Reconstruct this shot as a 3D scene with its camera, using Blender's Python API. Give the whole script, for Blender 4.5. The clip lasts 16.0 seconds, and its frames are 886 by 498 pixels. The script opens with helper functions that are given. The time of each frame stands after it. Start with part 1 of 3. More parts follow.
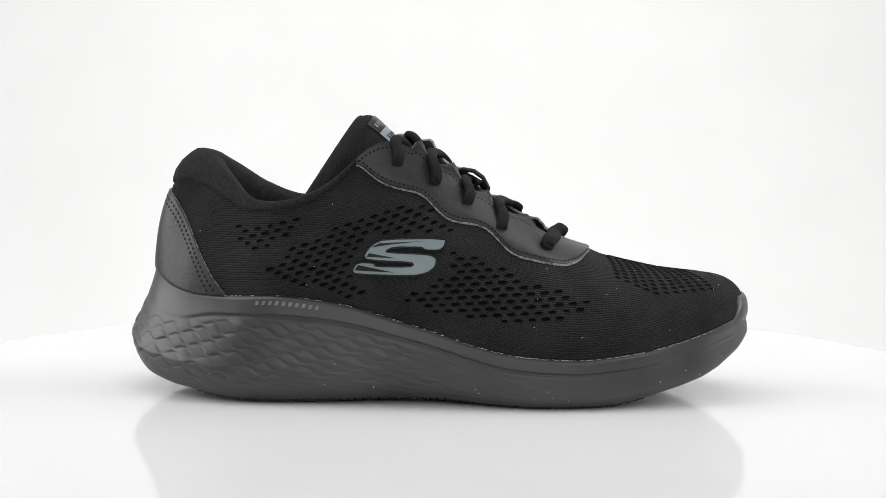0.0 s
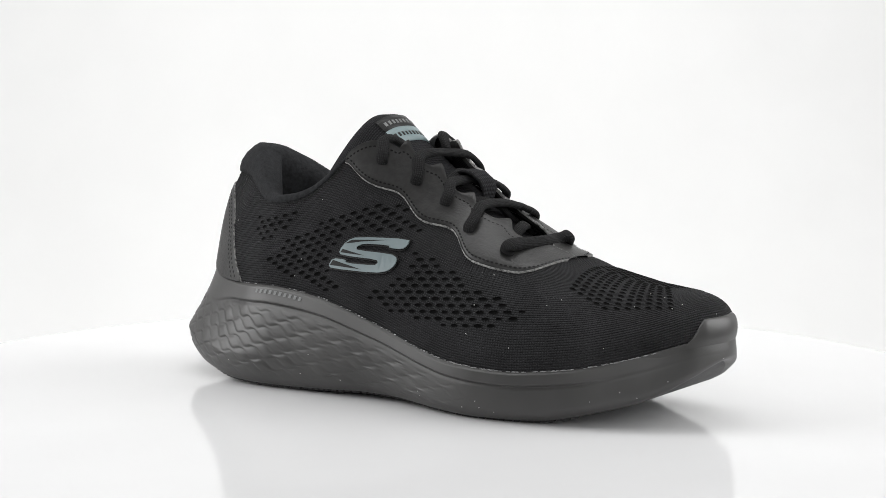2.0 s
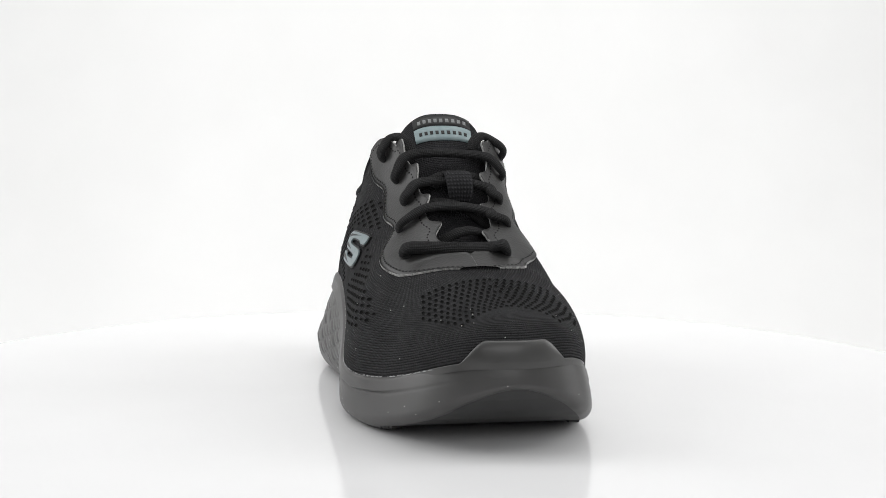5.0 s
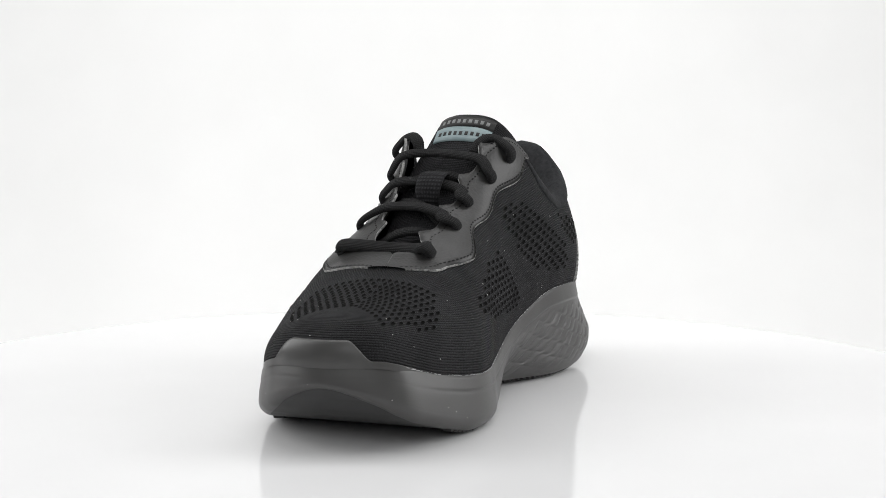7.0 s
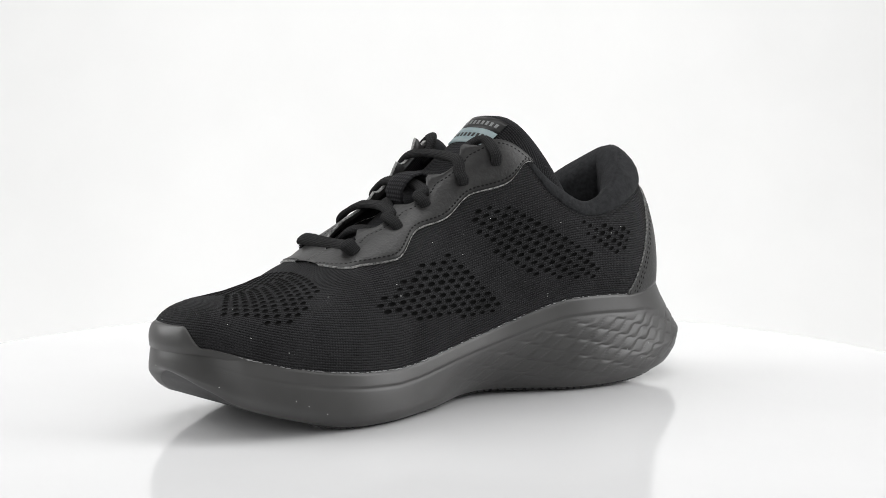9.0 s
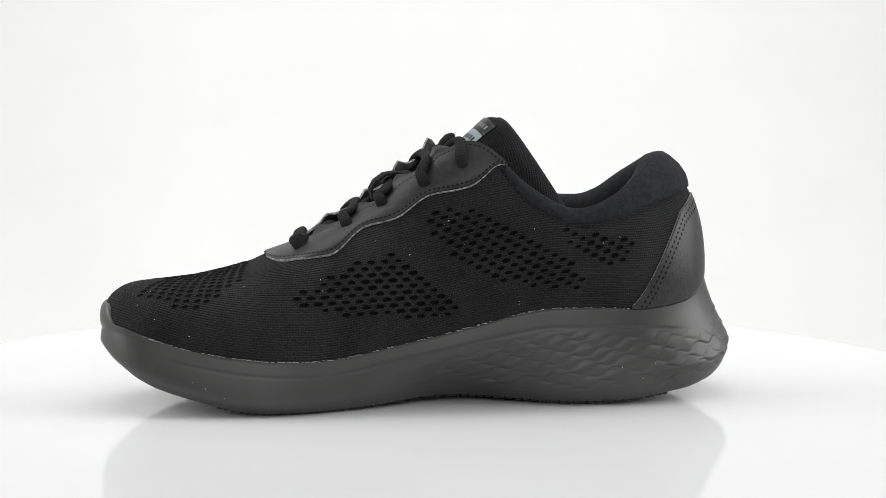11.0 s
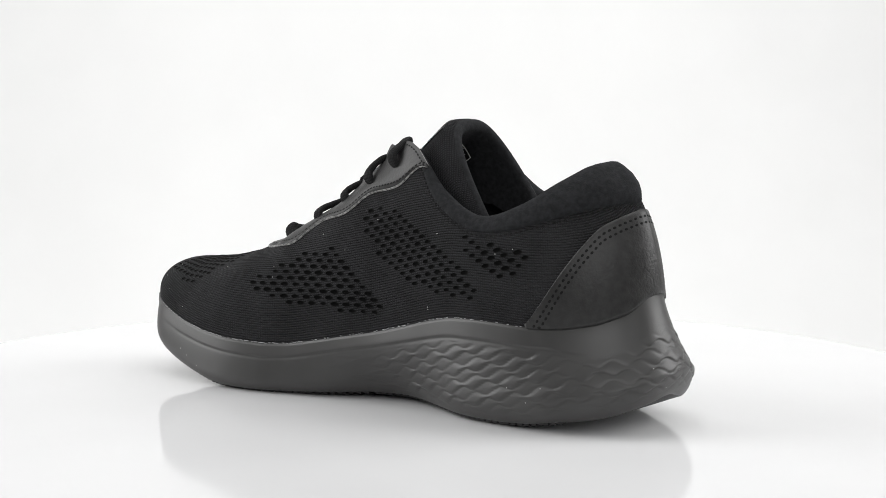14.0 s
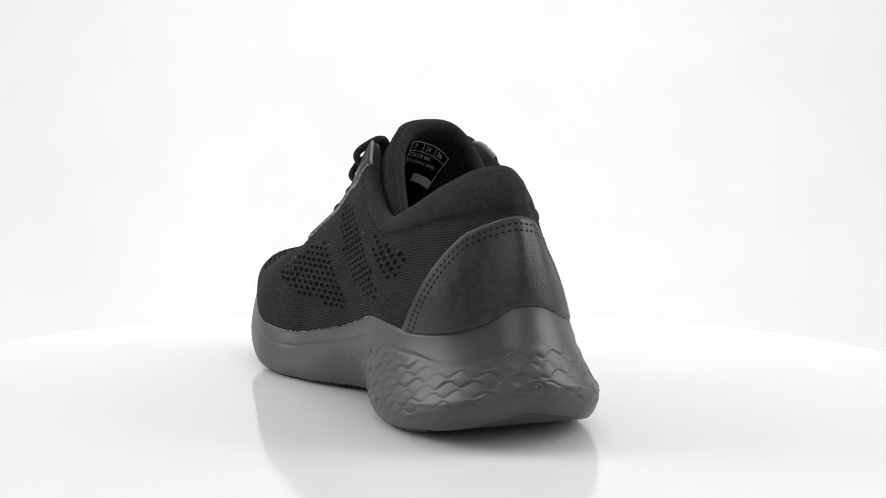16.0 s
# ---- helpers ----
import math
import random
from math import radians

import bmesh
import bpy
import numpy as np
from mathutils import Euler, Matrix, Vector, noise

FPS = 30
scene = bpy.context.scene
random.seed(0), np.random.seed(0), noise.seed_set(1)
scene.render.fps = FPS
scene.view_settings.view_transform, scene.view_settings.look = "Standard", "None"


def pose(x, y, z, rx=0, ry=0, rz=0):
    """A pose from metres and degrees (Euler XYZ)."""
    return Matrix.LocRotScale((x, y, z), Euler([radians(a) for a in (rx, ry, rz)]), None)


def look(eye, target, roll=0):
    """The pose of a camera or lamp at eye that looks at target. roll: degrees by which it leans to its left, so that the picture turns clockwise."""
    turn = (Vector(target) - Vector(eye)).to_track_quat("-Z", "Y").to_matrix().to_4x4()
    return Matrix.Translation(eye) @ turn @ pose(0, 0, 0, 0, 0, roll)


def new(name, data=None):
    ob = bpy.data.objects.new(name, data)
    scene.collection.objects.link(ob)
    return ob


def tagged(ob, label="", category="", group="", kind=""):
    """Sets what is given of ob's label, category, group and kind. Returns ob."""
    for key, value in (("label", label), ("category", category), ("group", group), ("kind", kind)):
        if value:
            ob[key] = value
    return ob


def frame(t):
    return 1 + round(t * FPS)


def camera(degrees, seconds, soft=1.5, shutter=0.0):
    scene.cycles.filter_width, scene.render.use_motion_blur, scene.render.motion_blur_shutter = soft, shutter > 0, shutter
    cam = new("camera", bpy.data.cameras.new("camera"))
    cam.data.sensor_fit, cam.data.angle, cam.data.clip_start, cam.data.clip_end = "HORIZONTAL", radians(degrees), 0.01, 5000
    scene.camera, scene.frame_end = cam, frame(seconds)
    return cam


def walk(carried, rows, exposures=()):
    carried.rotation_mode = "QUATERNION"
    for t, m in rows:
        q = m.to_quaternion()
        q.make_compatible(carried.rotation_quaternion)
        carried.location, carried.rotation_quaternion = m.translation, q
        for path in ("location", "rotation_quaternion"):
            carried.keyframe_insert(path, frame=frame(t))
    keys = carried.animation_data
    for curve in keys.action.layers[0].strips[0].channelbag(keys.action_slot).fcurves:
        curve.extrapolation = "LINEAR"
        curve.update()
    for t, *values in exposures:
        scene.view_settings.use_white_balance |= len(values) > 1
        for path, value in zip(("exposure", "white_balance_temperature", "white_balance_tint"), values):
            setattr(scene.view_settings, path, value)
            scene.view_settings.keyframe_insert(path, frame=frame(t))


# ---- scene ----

# camera: stands still, about 0.85 m from the turntable's axis
cam = camera(26.9, 16.0, soft=0.65)
STAND = pose(0, -0.853, 0.1602, 90 - 6.28, 0, -0.51) @ pose(0, 0, 0, 0, 0, 0.2)
walk(cam, [(0.0, STAND), (16.0, STAND)], exposures=[(0.0, -0.07), (16.0, -0.07)])

# ---- light: a white product studio with soft boxes out of view ----
world = bpy.data.worlds.new("studio")
scene.world = world
world.use_nodes = True
world.node_tree.nodes["Background"].inputs[0].default_value = (1.0, 1.0, 1.0, 1)
world.node_tree.nodes["Background"].inputs[1].default_value = 0.09


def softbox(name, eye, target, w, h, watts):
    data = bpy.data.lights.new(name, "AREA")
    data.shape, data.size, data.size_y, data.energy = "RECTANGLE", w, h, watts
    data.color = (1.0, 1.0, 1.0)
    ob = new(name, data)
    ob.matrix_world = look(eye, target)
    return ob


softbox("softbox_top", (0, 0.05, 1.5), (0, 0.0, 0), 2.6, 2.4, 10.5)
softbox("softbox_side", (-1.2, 0.1, 0.62), (0, 0, 0.05), 0.9, 1.1, 14)
softbox("softbox_side", (1.2, 0.05, 0.62), (0, 0, 0.05), 0.9, 1.1, 14)
softbox("softbox_back", (0, 0.35, 1.6), (0, 1.4, 0.4), 1.8, 0.6, 18)
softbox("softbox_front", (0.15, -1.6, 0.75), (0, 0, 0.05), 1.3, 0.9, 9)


# ---- materials ----
def material(name):
    m = bpy.data.materials.new(name)
    m.use_nodes = True
    nt = m.node_tree
    return m, nt, nt.nodes["Principled BSDF"]


def add(nt, kind, **inputs):
    n = nt.nodes.new(kind)
    for k, v in inputs.items():
        n.inputs[k].default_value = v
    return n


def surface(name, dark, light, rough, scale, bump, fine=0.0, fine_scale=4000.0, metal=0.0, spread=0.1, spec=0.5):
    """Two noises vary the colour and the gloss; both drive a bump."""
    m, nt, b = material(name)
    co = nt.nodes.new("ShaderNodeTexCoord")
    n1 = add(nt, "ShaderNodeTexNoise", Scale=scale, Detail=4.0)
    n2 = add(nt, "ShaderNodeTexNoise", Scale=fine_scale, Detail=2.0)
    for n in (n1, n2):
        nt.links.new(co.outputs["Object"], n.inputs["Vector"])
    mix = nt.nodes.new("ShaderNodeMix")
    mix.data_type = "RGBA"
    mix.inputs["A"].default_value, mix.inputs["B"].default_value = (*dark, 1), (*light, 1)
    stretch = nt.nodes.new("ShaderNodeMapRange")
    stretch.inputs["From Min"].default_value, stretch.inputs["From Max"].default_value = 0.32, 0.68
    nt.links.new(n1.outputs["Fac"], stretch.inputs["Value"])
    nt.links.new(stretch.outputs["Result"], mix.inputs["Factor"])
    nt.links.new(mix.outputs["Result"], b.inputs["Base Color"])
    mr = nt.nodes.new("ShaderNodeMapRange")
    mr.inputs["To Min"].default_value, mr.inputs["To Max"].default_value = rough - spread, rough + spread
    nt.links.new(n1.outputs["Fac"], mr.inputs["Value"])
    nt.links.new(mr.outputs["Result"], b.inputs["Roughness"])
    b.inputs["Metallic"].default_value = metal
    b.inputs["Specular IOR Level"].default_value = spec
    bp1 = add(nt, "ShaderNodeBump", Strength=bump, Distance=0.0006)
    bp2 = add(nt, "ShaderNodeBump", Strength=fine, Distance=0.0003)
    nt.links.new(n1.outputs["Fac"], bp1.inputs["Height"])
    nt.links.new(n2.outputs["Fac"], bp2.inputs["Height"])
    nt.links.new(bp1.outputs["Normal"], bp2.inputs["Normal"])
    nt.links.new(bp2.outputs["Normal"], b.inputs["Normal"])
    return m


def knit_material(name, colour, rib_u, rib_v, depth, ribbed=0.45):
    """A knitted fabric: ribs and stitches along the cloth's own length and height (the UV map is in metres)."""
    m, nt, b = material(name)
    uv = nt.nodes.new("ShaderNodeUVMap")
    uv.uv_map = "cloth"
    heights = []
    for turn, per in ((0.0, rib_v), (math.pi / 2, rib_u)):
        mp = nt.nodes.new("ShaderNodeMapping")
        mp.inputs["Rotation"].default_value = (0, 0, turn)
        nt.links.new(uv.outputs["UV"], mp.inputs["Vector"])
        wv = add(nt, "ShaderNodeTexWave", Scale=1.0 / per / 3.1832, Distortion=1.2, Detail=1.0)
        wv.inputs["Detail Scale"].default_value = 0.6
        wv.bands_direction = "Y"
        nt.links.new(mp.outputs["Vector"], wv.inputs["Vector"])
        heights.append(wv)
    mul = nt.nodes.new("ShaderNodeMath")
    mul.operation = "MULTIPLY"
    for k, wv in enumerate(heights):
        nt.links.new(wv.outputs["Fac"], mul.inputs[k])
    rib = nt.nodes.new("ShaderNodeMath")
    rib.operation = "MULTIPLY_ADD"
    nt.links.new(mul.outputs[0], rib.inputs[0])
    rib.inputs[1].default_value = 1.0 - ribbed
    half = nt.nodes.new("ShaderNodeMath")
    half.operation = "MULTIPLY"
    nt.links.new(heights[0].outputs["Fac"], half.inputs[0])
    half.inputs[1].default_value = ribbed
    nt.links.new(half.outputs[0], rib.inputs[2])
    mul = rib
    co = nt.nodes.new("ShaderNodeTexCoord")
    no = add(nt, "ShaderNodeTexNoise", Scale=60.0, Detail=3.0)
    nt.links.new(co.outputs["Object"], no.inputs["Vector"])
    # rib shading put into the colour: dark in the grooves, light on the crests
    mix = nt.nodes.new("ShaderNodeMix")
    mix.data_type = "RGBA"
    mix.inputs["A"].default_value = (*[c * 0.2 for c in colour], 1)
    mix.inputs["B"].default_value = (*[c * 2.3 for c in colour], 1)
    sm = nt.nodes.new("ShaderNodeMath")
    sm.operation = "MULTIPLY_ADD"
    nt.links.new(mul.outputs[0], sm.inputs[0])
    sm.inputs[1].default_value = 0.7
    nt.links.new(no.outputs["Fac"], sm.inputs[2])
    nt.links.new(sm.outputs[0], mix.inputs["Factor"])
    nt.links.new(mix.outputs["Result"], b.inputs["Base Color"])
    b.inputs["Roughness"].default_value = 0.85
    b.inputs["Specular IOR Level"].default_value = 0.12
    bp = add(nt, "ShaderNodeBump", Strength=depth, Distance=0.0008)
    nt.links.new(mul.outputs[0], bp.inputs["Height"])
    nt.links.new(bp.outputs["Normal"], b.inputs["Normal"])
    return m


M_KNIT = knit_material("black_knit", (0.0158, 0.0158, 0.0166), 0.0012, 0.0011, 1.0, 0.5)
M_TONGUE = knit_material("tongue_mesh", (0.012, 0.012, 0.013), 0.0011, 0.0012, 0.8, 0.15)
M_FOAM = surface("black_midsole_foam", (0.041, 0.0402, 0.0395), (0.053, 0.0519, 0.0508), 0.41, 45, 0.05, 0.10, 2500, spec=0.55)
M_RUBBER = surface("black_outsole_rubber", (0.024, 0.024, 0.024), (0.034, 0.034, 0.034), 0.55, 120, 0.1, 0.2, 3000)
M_LEATHER = surface("black_synthetic_leather", (0.0115, 0.0112, 0.011), (0.022, 0.0215, 0.021), 0.43, 320, 0.10, 0.5, 900, spec=0.45)
M_CUT = surface("grey_cut_edge", (0.05, 0.05, 0.05), (0.42, 0.42, 0.41), 0.75, 700, 0.4, 0.6, 3000)
M_LINING = surface("black_collar_lining", (0.0115, 0.0119, 0.0130), (0.025, 0.0258, 0.0278), 0.9, 500, 0.3, 0.8, 1500, spec=0.2)
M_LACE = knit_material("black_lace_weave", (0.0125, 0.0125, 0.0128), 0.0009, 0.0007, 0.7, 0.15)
M_HOLE_SHADE = surface("perforation_shade", (0.002, 0.002, 0.002), (0.004, 0.004, 0.004), 0.95, 300, 0.2, spec=0.05)
M_THREAD = surface("black_thread", (0.006, 0.006, 0.006), (0.012, 0.012, 0.012), 0.8, 900, 0.3, spec=0.2)
M_EMBLEM = surface("gloss_blue_grey", (0.16, 0.205, 0.215), (0.21, 0.255, 0.265), 0.35, 40, 0.02, spread=0.06)
M_EMBLEM_EDGE = surface("gloss_black_rim", (0.006, 0.006, 0.006), (0.01, 0.01, 0.01), 0.4, 60, 0.02, spec=0.25)
M_PRINT = surface("grey_print", (0.13, 0.135, 0.135), (0.22, 0.225, 0.225), 0.5, 500, 0.1)
M_TAG = surface("tag_blue_grey", (0.16, 0.22, 0.23), (0.22, 0.28, 0.29), 0.45, 200, 0.1)
M_INK = surface("label_white_ink", (0.62, 0.62, 0.60), (0.78, 0.78, 0.75), 0.7, 800, 0.1)
M_GLUE = surface("dried_glue", (0.2, 0.2, 0.2), (0.45, 0.45, 0.45), 0.4, 600, 0.3)
M_DISC = surface("white_gloss_acrylic", (0.70, 0.70, 0.705), (0.725, 0.725, 0.73), 0.09, 8, 0.0, 0.0, spread=0.02, spec=0.12)
M_PAPER = surface("white_backdrop_paper", (0.87, 0.87, 0.865), (0.9, 0.9, 0.895), 0.9, 5, 0.05, 0.05, 600, spec=0.2)


# ---- building helpers ----
def mesh_of(name, verts, faces, mat, smooth=True, uvs=None):
    me = bpy.data.meshes.new(name)
    me.from_pydata([tuple(map(float, v)) for v in verts], [], faces)
    if uvs is not None:
        layer = me.uv_layers.new(name="cloth")
        idx = np.zeros(len(me.loops), dtype=np.int32)
        me.loops.foreach_get("vertex_index", idx)
        layer.data.foreach_set("uv", np.asarray(uvs, dtype=np.float32)[idx].ravel())
    if smooth:
        me.polygons.foreach_set("use_smooth", [True] * len(me.polygons))
    me.materials.append(mat)
    me.update()
    return me


def part(name, me, parent, label=""):
    ob = new(name, me)
    ob.parent = parent
    if label:
        ob["label"] = label
    return ob


def sheet(rows, cols, closed_r=False, closed_c=False, flip=False):
    """Faces of a grid of rows x cols vertices."""
    out = []
    for r in range(rows if closed_r else rows - 1):
        for c in range(cols if closed_c else cols - 1):
            r2, c2 = (r + 1) % rows, (c + 1) % cols
            q = (r * cols + c, r2 * cols + c, r2 * cols + c2, r * cols + c2)
            out.append(q[::-1] if flip else q)
    return out


def tri_of(xs, table, k):
    return np.interp(xs, [r[0] for r in table], [r[k] for r in table])


def soft(a, n):
    """Smooths a closed row of values."""
    w = np.hanning(2 * n + 3)[1:-1]
    w /= w.sum()
    pad = np.concatenate([a[-n:], a, a[:n]])
    return np.convolve(pad, w, "valid")


def smoothstep(a, b, x):
    u = np.clip((x - a) / (b - a), 0, 1)
    return u * u * (3 - 2 * u)


# ---- the shoe's forms, in millimetres: x to the toe, y to the inner side, z up ----
OUTER = [(148, 10), (143, -8), (133.5, -19.5), (121, -28.5), (100, -37), (80, -43), (60, -46.5), (40, -46.5), (0, -42), (-44, -41),
         (-73, -41.5), (-94, -38.5), (-117, -28), (-132.5, -14.5), (-140, 9), (-135, 31), (-118, 45), (-91, 51.5), (-60, 51), (-30, 46.5),
         (0, 45), (40, 49.5), (60, 54), (80, 55.5), (100, 52.5), (121.5, 46.5), (134, 40), (143.5, 28)]
FEATHER = [(146.5, 10), (142, -7), (133, -18.2), (120, -26.5), (99, -36), (80, -42), (60, -45), (40, -44), (0, -37.5), (-44, -33.5),
           (-72, -32), (-90, -26), (-109, -17.5), (-122.5, -5), (-128.5, 10), (-124, 25), (-111, 38), (-88, 46), (-60, 47), (-30, 43.5),
           (0, 42), (40, 47), (60, 51), (80, 53), (100, 49.5), (120.5, 43.5), (133.3, 37.8), (142.6, 27)]
STEP = 26
N = 28 * STEP


def ring(points):
    p = np.array(points, float)
    out = []
    for i in range(len(p)):
        a, b, c, d = p[i - 1], p[i], p[(i + 1) % len(p)], p[(i + 2) % len(p)]
        for k in range(STEP):
            t = k / STEP
            out.append(0.5 * (2 * b + (c - a) * t + (2 * a - 5 * b + 4 * c - d) * t * t + (3 * b - a - 3 * c + d) * t ** 3))
    return np.array(out)


outer, feather = ring(OUTER), ring(FEATHER)
for edge_line in (outer, feather):
    edge_line[:, 0] += 1.0 * smoothstep(118, 146, edge_line[:, 0])
tan_ = np.roll(outer, -1, 0) - np.roll(outer, 1, 0)
tan_ /= np.linalg.norm(tan_, axis=1)[:, None]
out_n = np.stack([tan_[:, 1], -tan_[:, 0]], 1)
if np.dot(out_n[N // 4], (0, -1)) < 0:
    out_n = -out_n
along = np.concatenate([[0], np.cumsum(np.linalg.norm(np.diff(outer, axis=0), axis=1))])
index = np.arange(N)
lat = index <= N // 2
inner_side = smoothstep(N / 2 - 30, N / 2 + 30, index) * (1 - smoothstep(N - 30, N, index)) + 0.5 * (1 - smoothstep(0, 30, index)) + 0.5 * smoothstep(N - 30, N, index)

Z_FEATHER_OUT = [(-128, 57), (-123, 53), (-116, 49), (-106, 47), (-88, 47), (-67, 48), (-52, 47), (-37, 45), (-22, 41.5), (-12, 38),
                 (4, 34), (14, 30.5), (26, 27), (39, 24), (54, 22.7), (72, 22), (89, 23.5), (101, 25), (114, 28), (128, 32), (139, 36), (144, 37.5)]
Z_FEATHER_IN = [(-128, 57), (-124, 50), (-115, 45.5), (-103, 43.5), (-87, 43), (-74, 44), (-62, 44.3), (-47, 44), (-37, 42), (-22, 38),
                (-3, 33), (12, 30), (27, 27), (42, 24), (57, 23), (77, 24), (95, 26), (112, 29), (126, 33), (139, 37.5), (144, 38)]
Z_BOTTOM = [(-138, 23), (-135.5, 16.5), (-132, 12), (-125, 8), (-114, 5), (-102, 3.6), (-88, 1.6), (-75, 0.8), (-50, 0.8), (-12, 2.2), (10, 2),
            (30, 0.8), (50, 0), (70, 0), (80, 0.3), (89, 1.1), (102, 4), (114, 7.2), (125, 10.8), (132, 14.5), (140, 21), (145, 27)]
z_top = tri_of(feather[:, 0], Z_FEATHER_OUT, 1) * (1 - inner_side) + tri_of(feather[:, 0], Z_FEATHER_IN, 1) * inner_side
z_top = soft(z_top, 8)
hollow = np.where(lat, 4.0, 12.0) * np.exp(-((outer[:, 0] + np.where(lat, 0, 8)) / 30.0) ** 2)  # undercut below the arch
heel_round = smoothstep(-92, -126, outer[:, 0])
foot = outer - out_n * (5.0 + 1.5 * heel_round + hollow)[:, None]
z_low = soft(tri_of(foot[:, 0], Z_BOTTOM, 1), 6) + 0.9

TOP_OUT = [(-107.5, 12, 111.8), (-104, 7, 110.5), (-100, 3, 107.5), (-92, -5, 101), (-84, -12.5, 93.5), (-77, -18, 89.8), (-68, -22.5, 89.5), (-58, -23, 91), (-48, -22, 95),
           (-38, -22.5, 102), (-33, -21.5, 107), (-25, -19, 114), (-20, -17.3, 116.5), (-13, -14.6, 116.5), (0, -10.2, 109), (10, -8, 102), (20, -7, 94),
           (28, -7, 87.5), (38, -7, 83), (51, -6, 75.5), (58, -1, 72), (63, 8, 70), (73, 9, 66.5), (79, 10, 63.5), (90, 12, 60.5),
           (103, 13, 57.5), (116, 13, 56), (126, 12, 55.5)]
TOP_IN = [(-107.5, 12, 111.8), (-104.5, 19, 111), (-101, 23.5, 109.5), (-92, 32.5, 103), (-82, 39, 95.5), (-72, 42, 90.5), (-64, 42.5, 88), (-57, 43, 88.3), (-49, 43, 92),
          (-37, 41, 100), (-29, 38.5, 108.5), (-24, 36, 113.5), (-17, 33, 117.5), (-10, 30, 117), (0, 28, 109), (10, 26, 102), (20, 25, 94),
          (28, 24, 88), (38, 22, 83), (51, 21, 76), (58, 16, 72.5), (63, 8, 70), (73, 9, 66.5), (79, 10, 63.5), (90, 12, 60.5),
          (103, 13, 57.5), (116, 13, 56), (126, 12, 55.5)]
mean_x = (feather[:, 0] + feather[(-index) % N, 0]) / 2
top_x = np.interp(mean_x, [-127.5, -85, 60, 146], [-107.5, -80, 60, 126])
top = np.zeros((N, 3))
top[:, 0] = top_x
for k in (1, 2):
    top[:, k] = np.where(lat, tri_of(top_x, TOP_OUT, k), tri_of(top_x, TOP_IN, k))
    top[:, k] = soft(top[:, k], 5)
base = np.column_stack([feather, z_top])
BULGE = [(-107.5, 0.40, -1.2, 0.68, 0.25, -0.5), (-104, 0.4, -4.5, 0.6, 0.3, -3), (-100, 0.4, -5.5, 0.55, 0.3, -3.5), (-92, 0.4, -5.0, 0.5, 0.35, -2.5), (-80, 0.40, -3.0, 0.4, 0.4, -1.5), (-60, 0.40, -1.5, 0.4, 0.4, 0),
         (-25, 0.40, 0, 0.3, 0.3, 0), (12, 0.45, 0, 0.34, 0.22, 0), (40, 0.45, 0, 0.52, 0.1, 0), (64, 0.5, 0.3, 0.68, 0.0, 0), (90, 0.5, 0.5, 0.62, 0.0, 0), (126, 0.6, 1, 0.66, 0, 0)]
BULGE_IN = [(-107.5, 0.40, 0.3, 0.72, 0.25, 0), (-102, 0.4, 1.0, 0.65, 0.3, 0.5), (-80, 0.40, 4.0, 0.5, 0.4, 4.5), (-60, 0.40, 5, 0.4, 0.4, 7), (-25, 0.40, 5, 0.5, 0.15, 4),
            (12, 0.45, 4, 0.7, 0.06, 1), (40, 0.5, 2.5, 0.86, 0.02, 0), (64, 0.52, 1.5, 0.9, 0, 0), (90, 0.52, 1.5, 0.84, 0, 0), (126, 0.6, 1, 0.7, 0, 0)]


def bulge(k):
    return soft(np.where(lat, tri_of(top_x, BULGE, k), tri_of(top_x, BULGE_IN, k)), 8)


span = base - top
rise = -span[:, 2]
flat = span * (1, 1, 0)
normal3 = np.column_stack([out_n, np.zeros(N)])
up3 = np.array((0, 0, 1.0))
ctrl1 = base + up3 * (bulge(1) * rise)[:, None] + normal3 * bulge(2)[:, None]
ctrl2 = top + flat * bulge(3)[:, None] - up3 * (bulge(4) * rise)[:, None] + normal3 * bulge(5)[:, None]


def upper(i, v):
    """Points of the upper's outer surface: i along the edge of the sole, v from the sole (0) to the top line (1)."""
    i = np.asarray(i) % N
    v = np.asarray(v, float)[..., None]
    return base[i] * (1 - v) ** 3 + 3 * ctrl1[i] * v * (1 - v) ** 2 + 3 * ctrl2[i] * v * v * (1 - v) + top[i] * v ** 3


VV = np.linspace(0, 1, 41)
GRID = upper(index[:, None], np.broadcast_to(VV, (N, 41)))
du = np.roll(GRID, -1, 0) - np.roll(GRID, 1, 0)
dv = np.gradient(GRID, axis=1)
GNORM = np.cross(du, dv)
GNORM /= np.maximum(np.linalg.norm(GNORM, axis=2), 1e-6)[..., None]
if GNORM[N // 4, 10, 1] > 0:
    GNORM = -GNORM


def at(i, v, lift=0.0):
    """A point on the upper, raised along its normal by lift millimetres."""
    i = np.asarray(i, float)
    v = np.clip(np.asarray(v, float), 0, 1)
    i0 = np.floor(i).astype(int)
    fi = (i - i0)[..., None]
    j = np.minimum((v * 40).astype(int), 39)
    fj = (v * 40 - j)[..., None]
    a, b = i0 % N, (i0 + 1) % N
    out = []
    for g in (GRID, GNORM):
        out.append((g[a, j] * (1 - fi) + g[b, j] * fi) * (1 - fj) + (g[a, j + 1] * (1 - fi) + g[b, j + 1] * fi) * fj)
    return out[0] + out[1] * np.asarray(lift, float)[..., None], out[1]


def v_at_z(i, z):
    """The v at which the upper over edge place i has the height z."""
    return np.interp(z, np.maximum.accumulate(GRID[int(i) % N, :, 2]), VV)


MM = 0.001
shoe = tagged(new("running_shoe"), "black knit running shoe with laces and a thick foam sole", "shoe")


def build_sole():
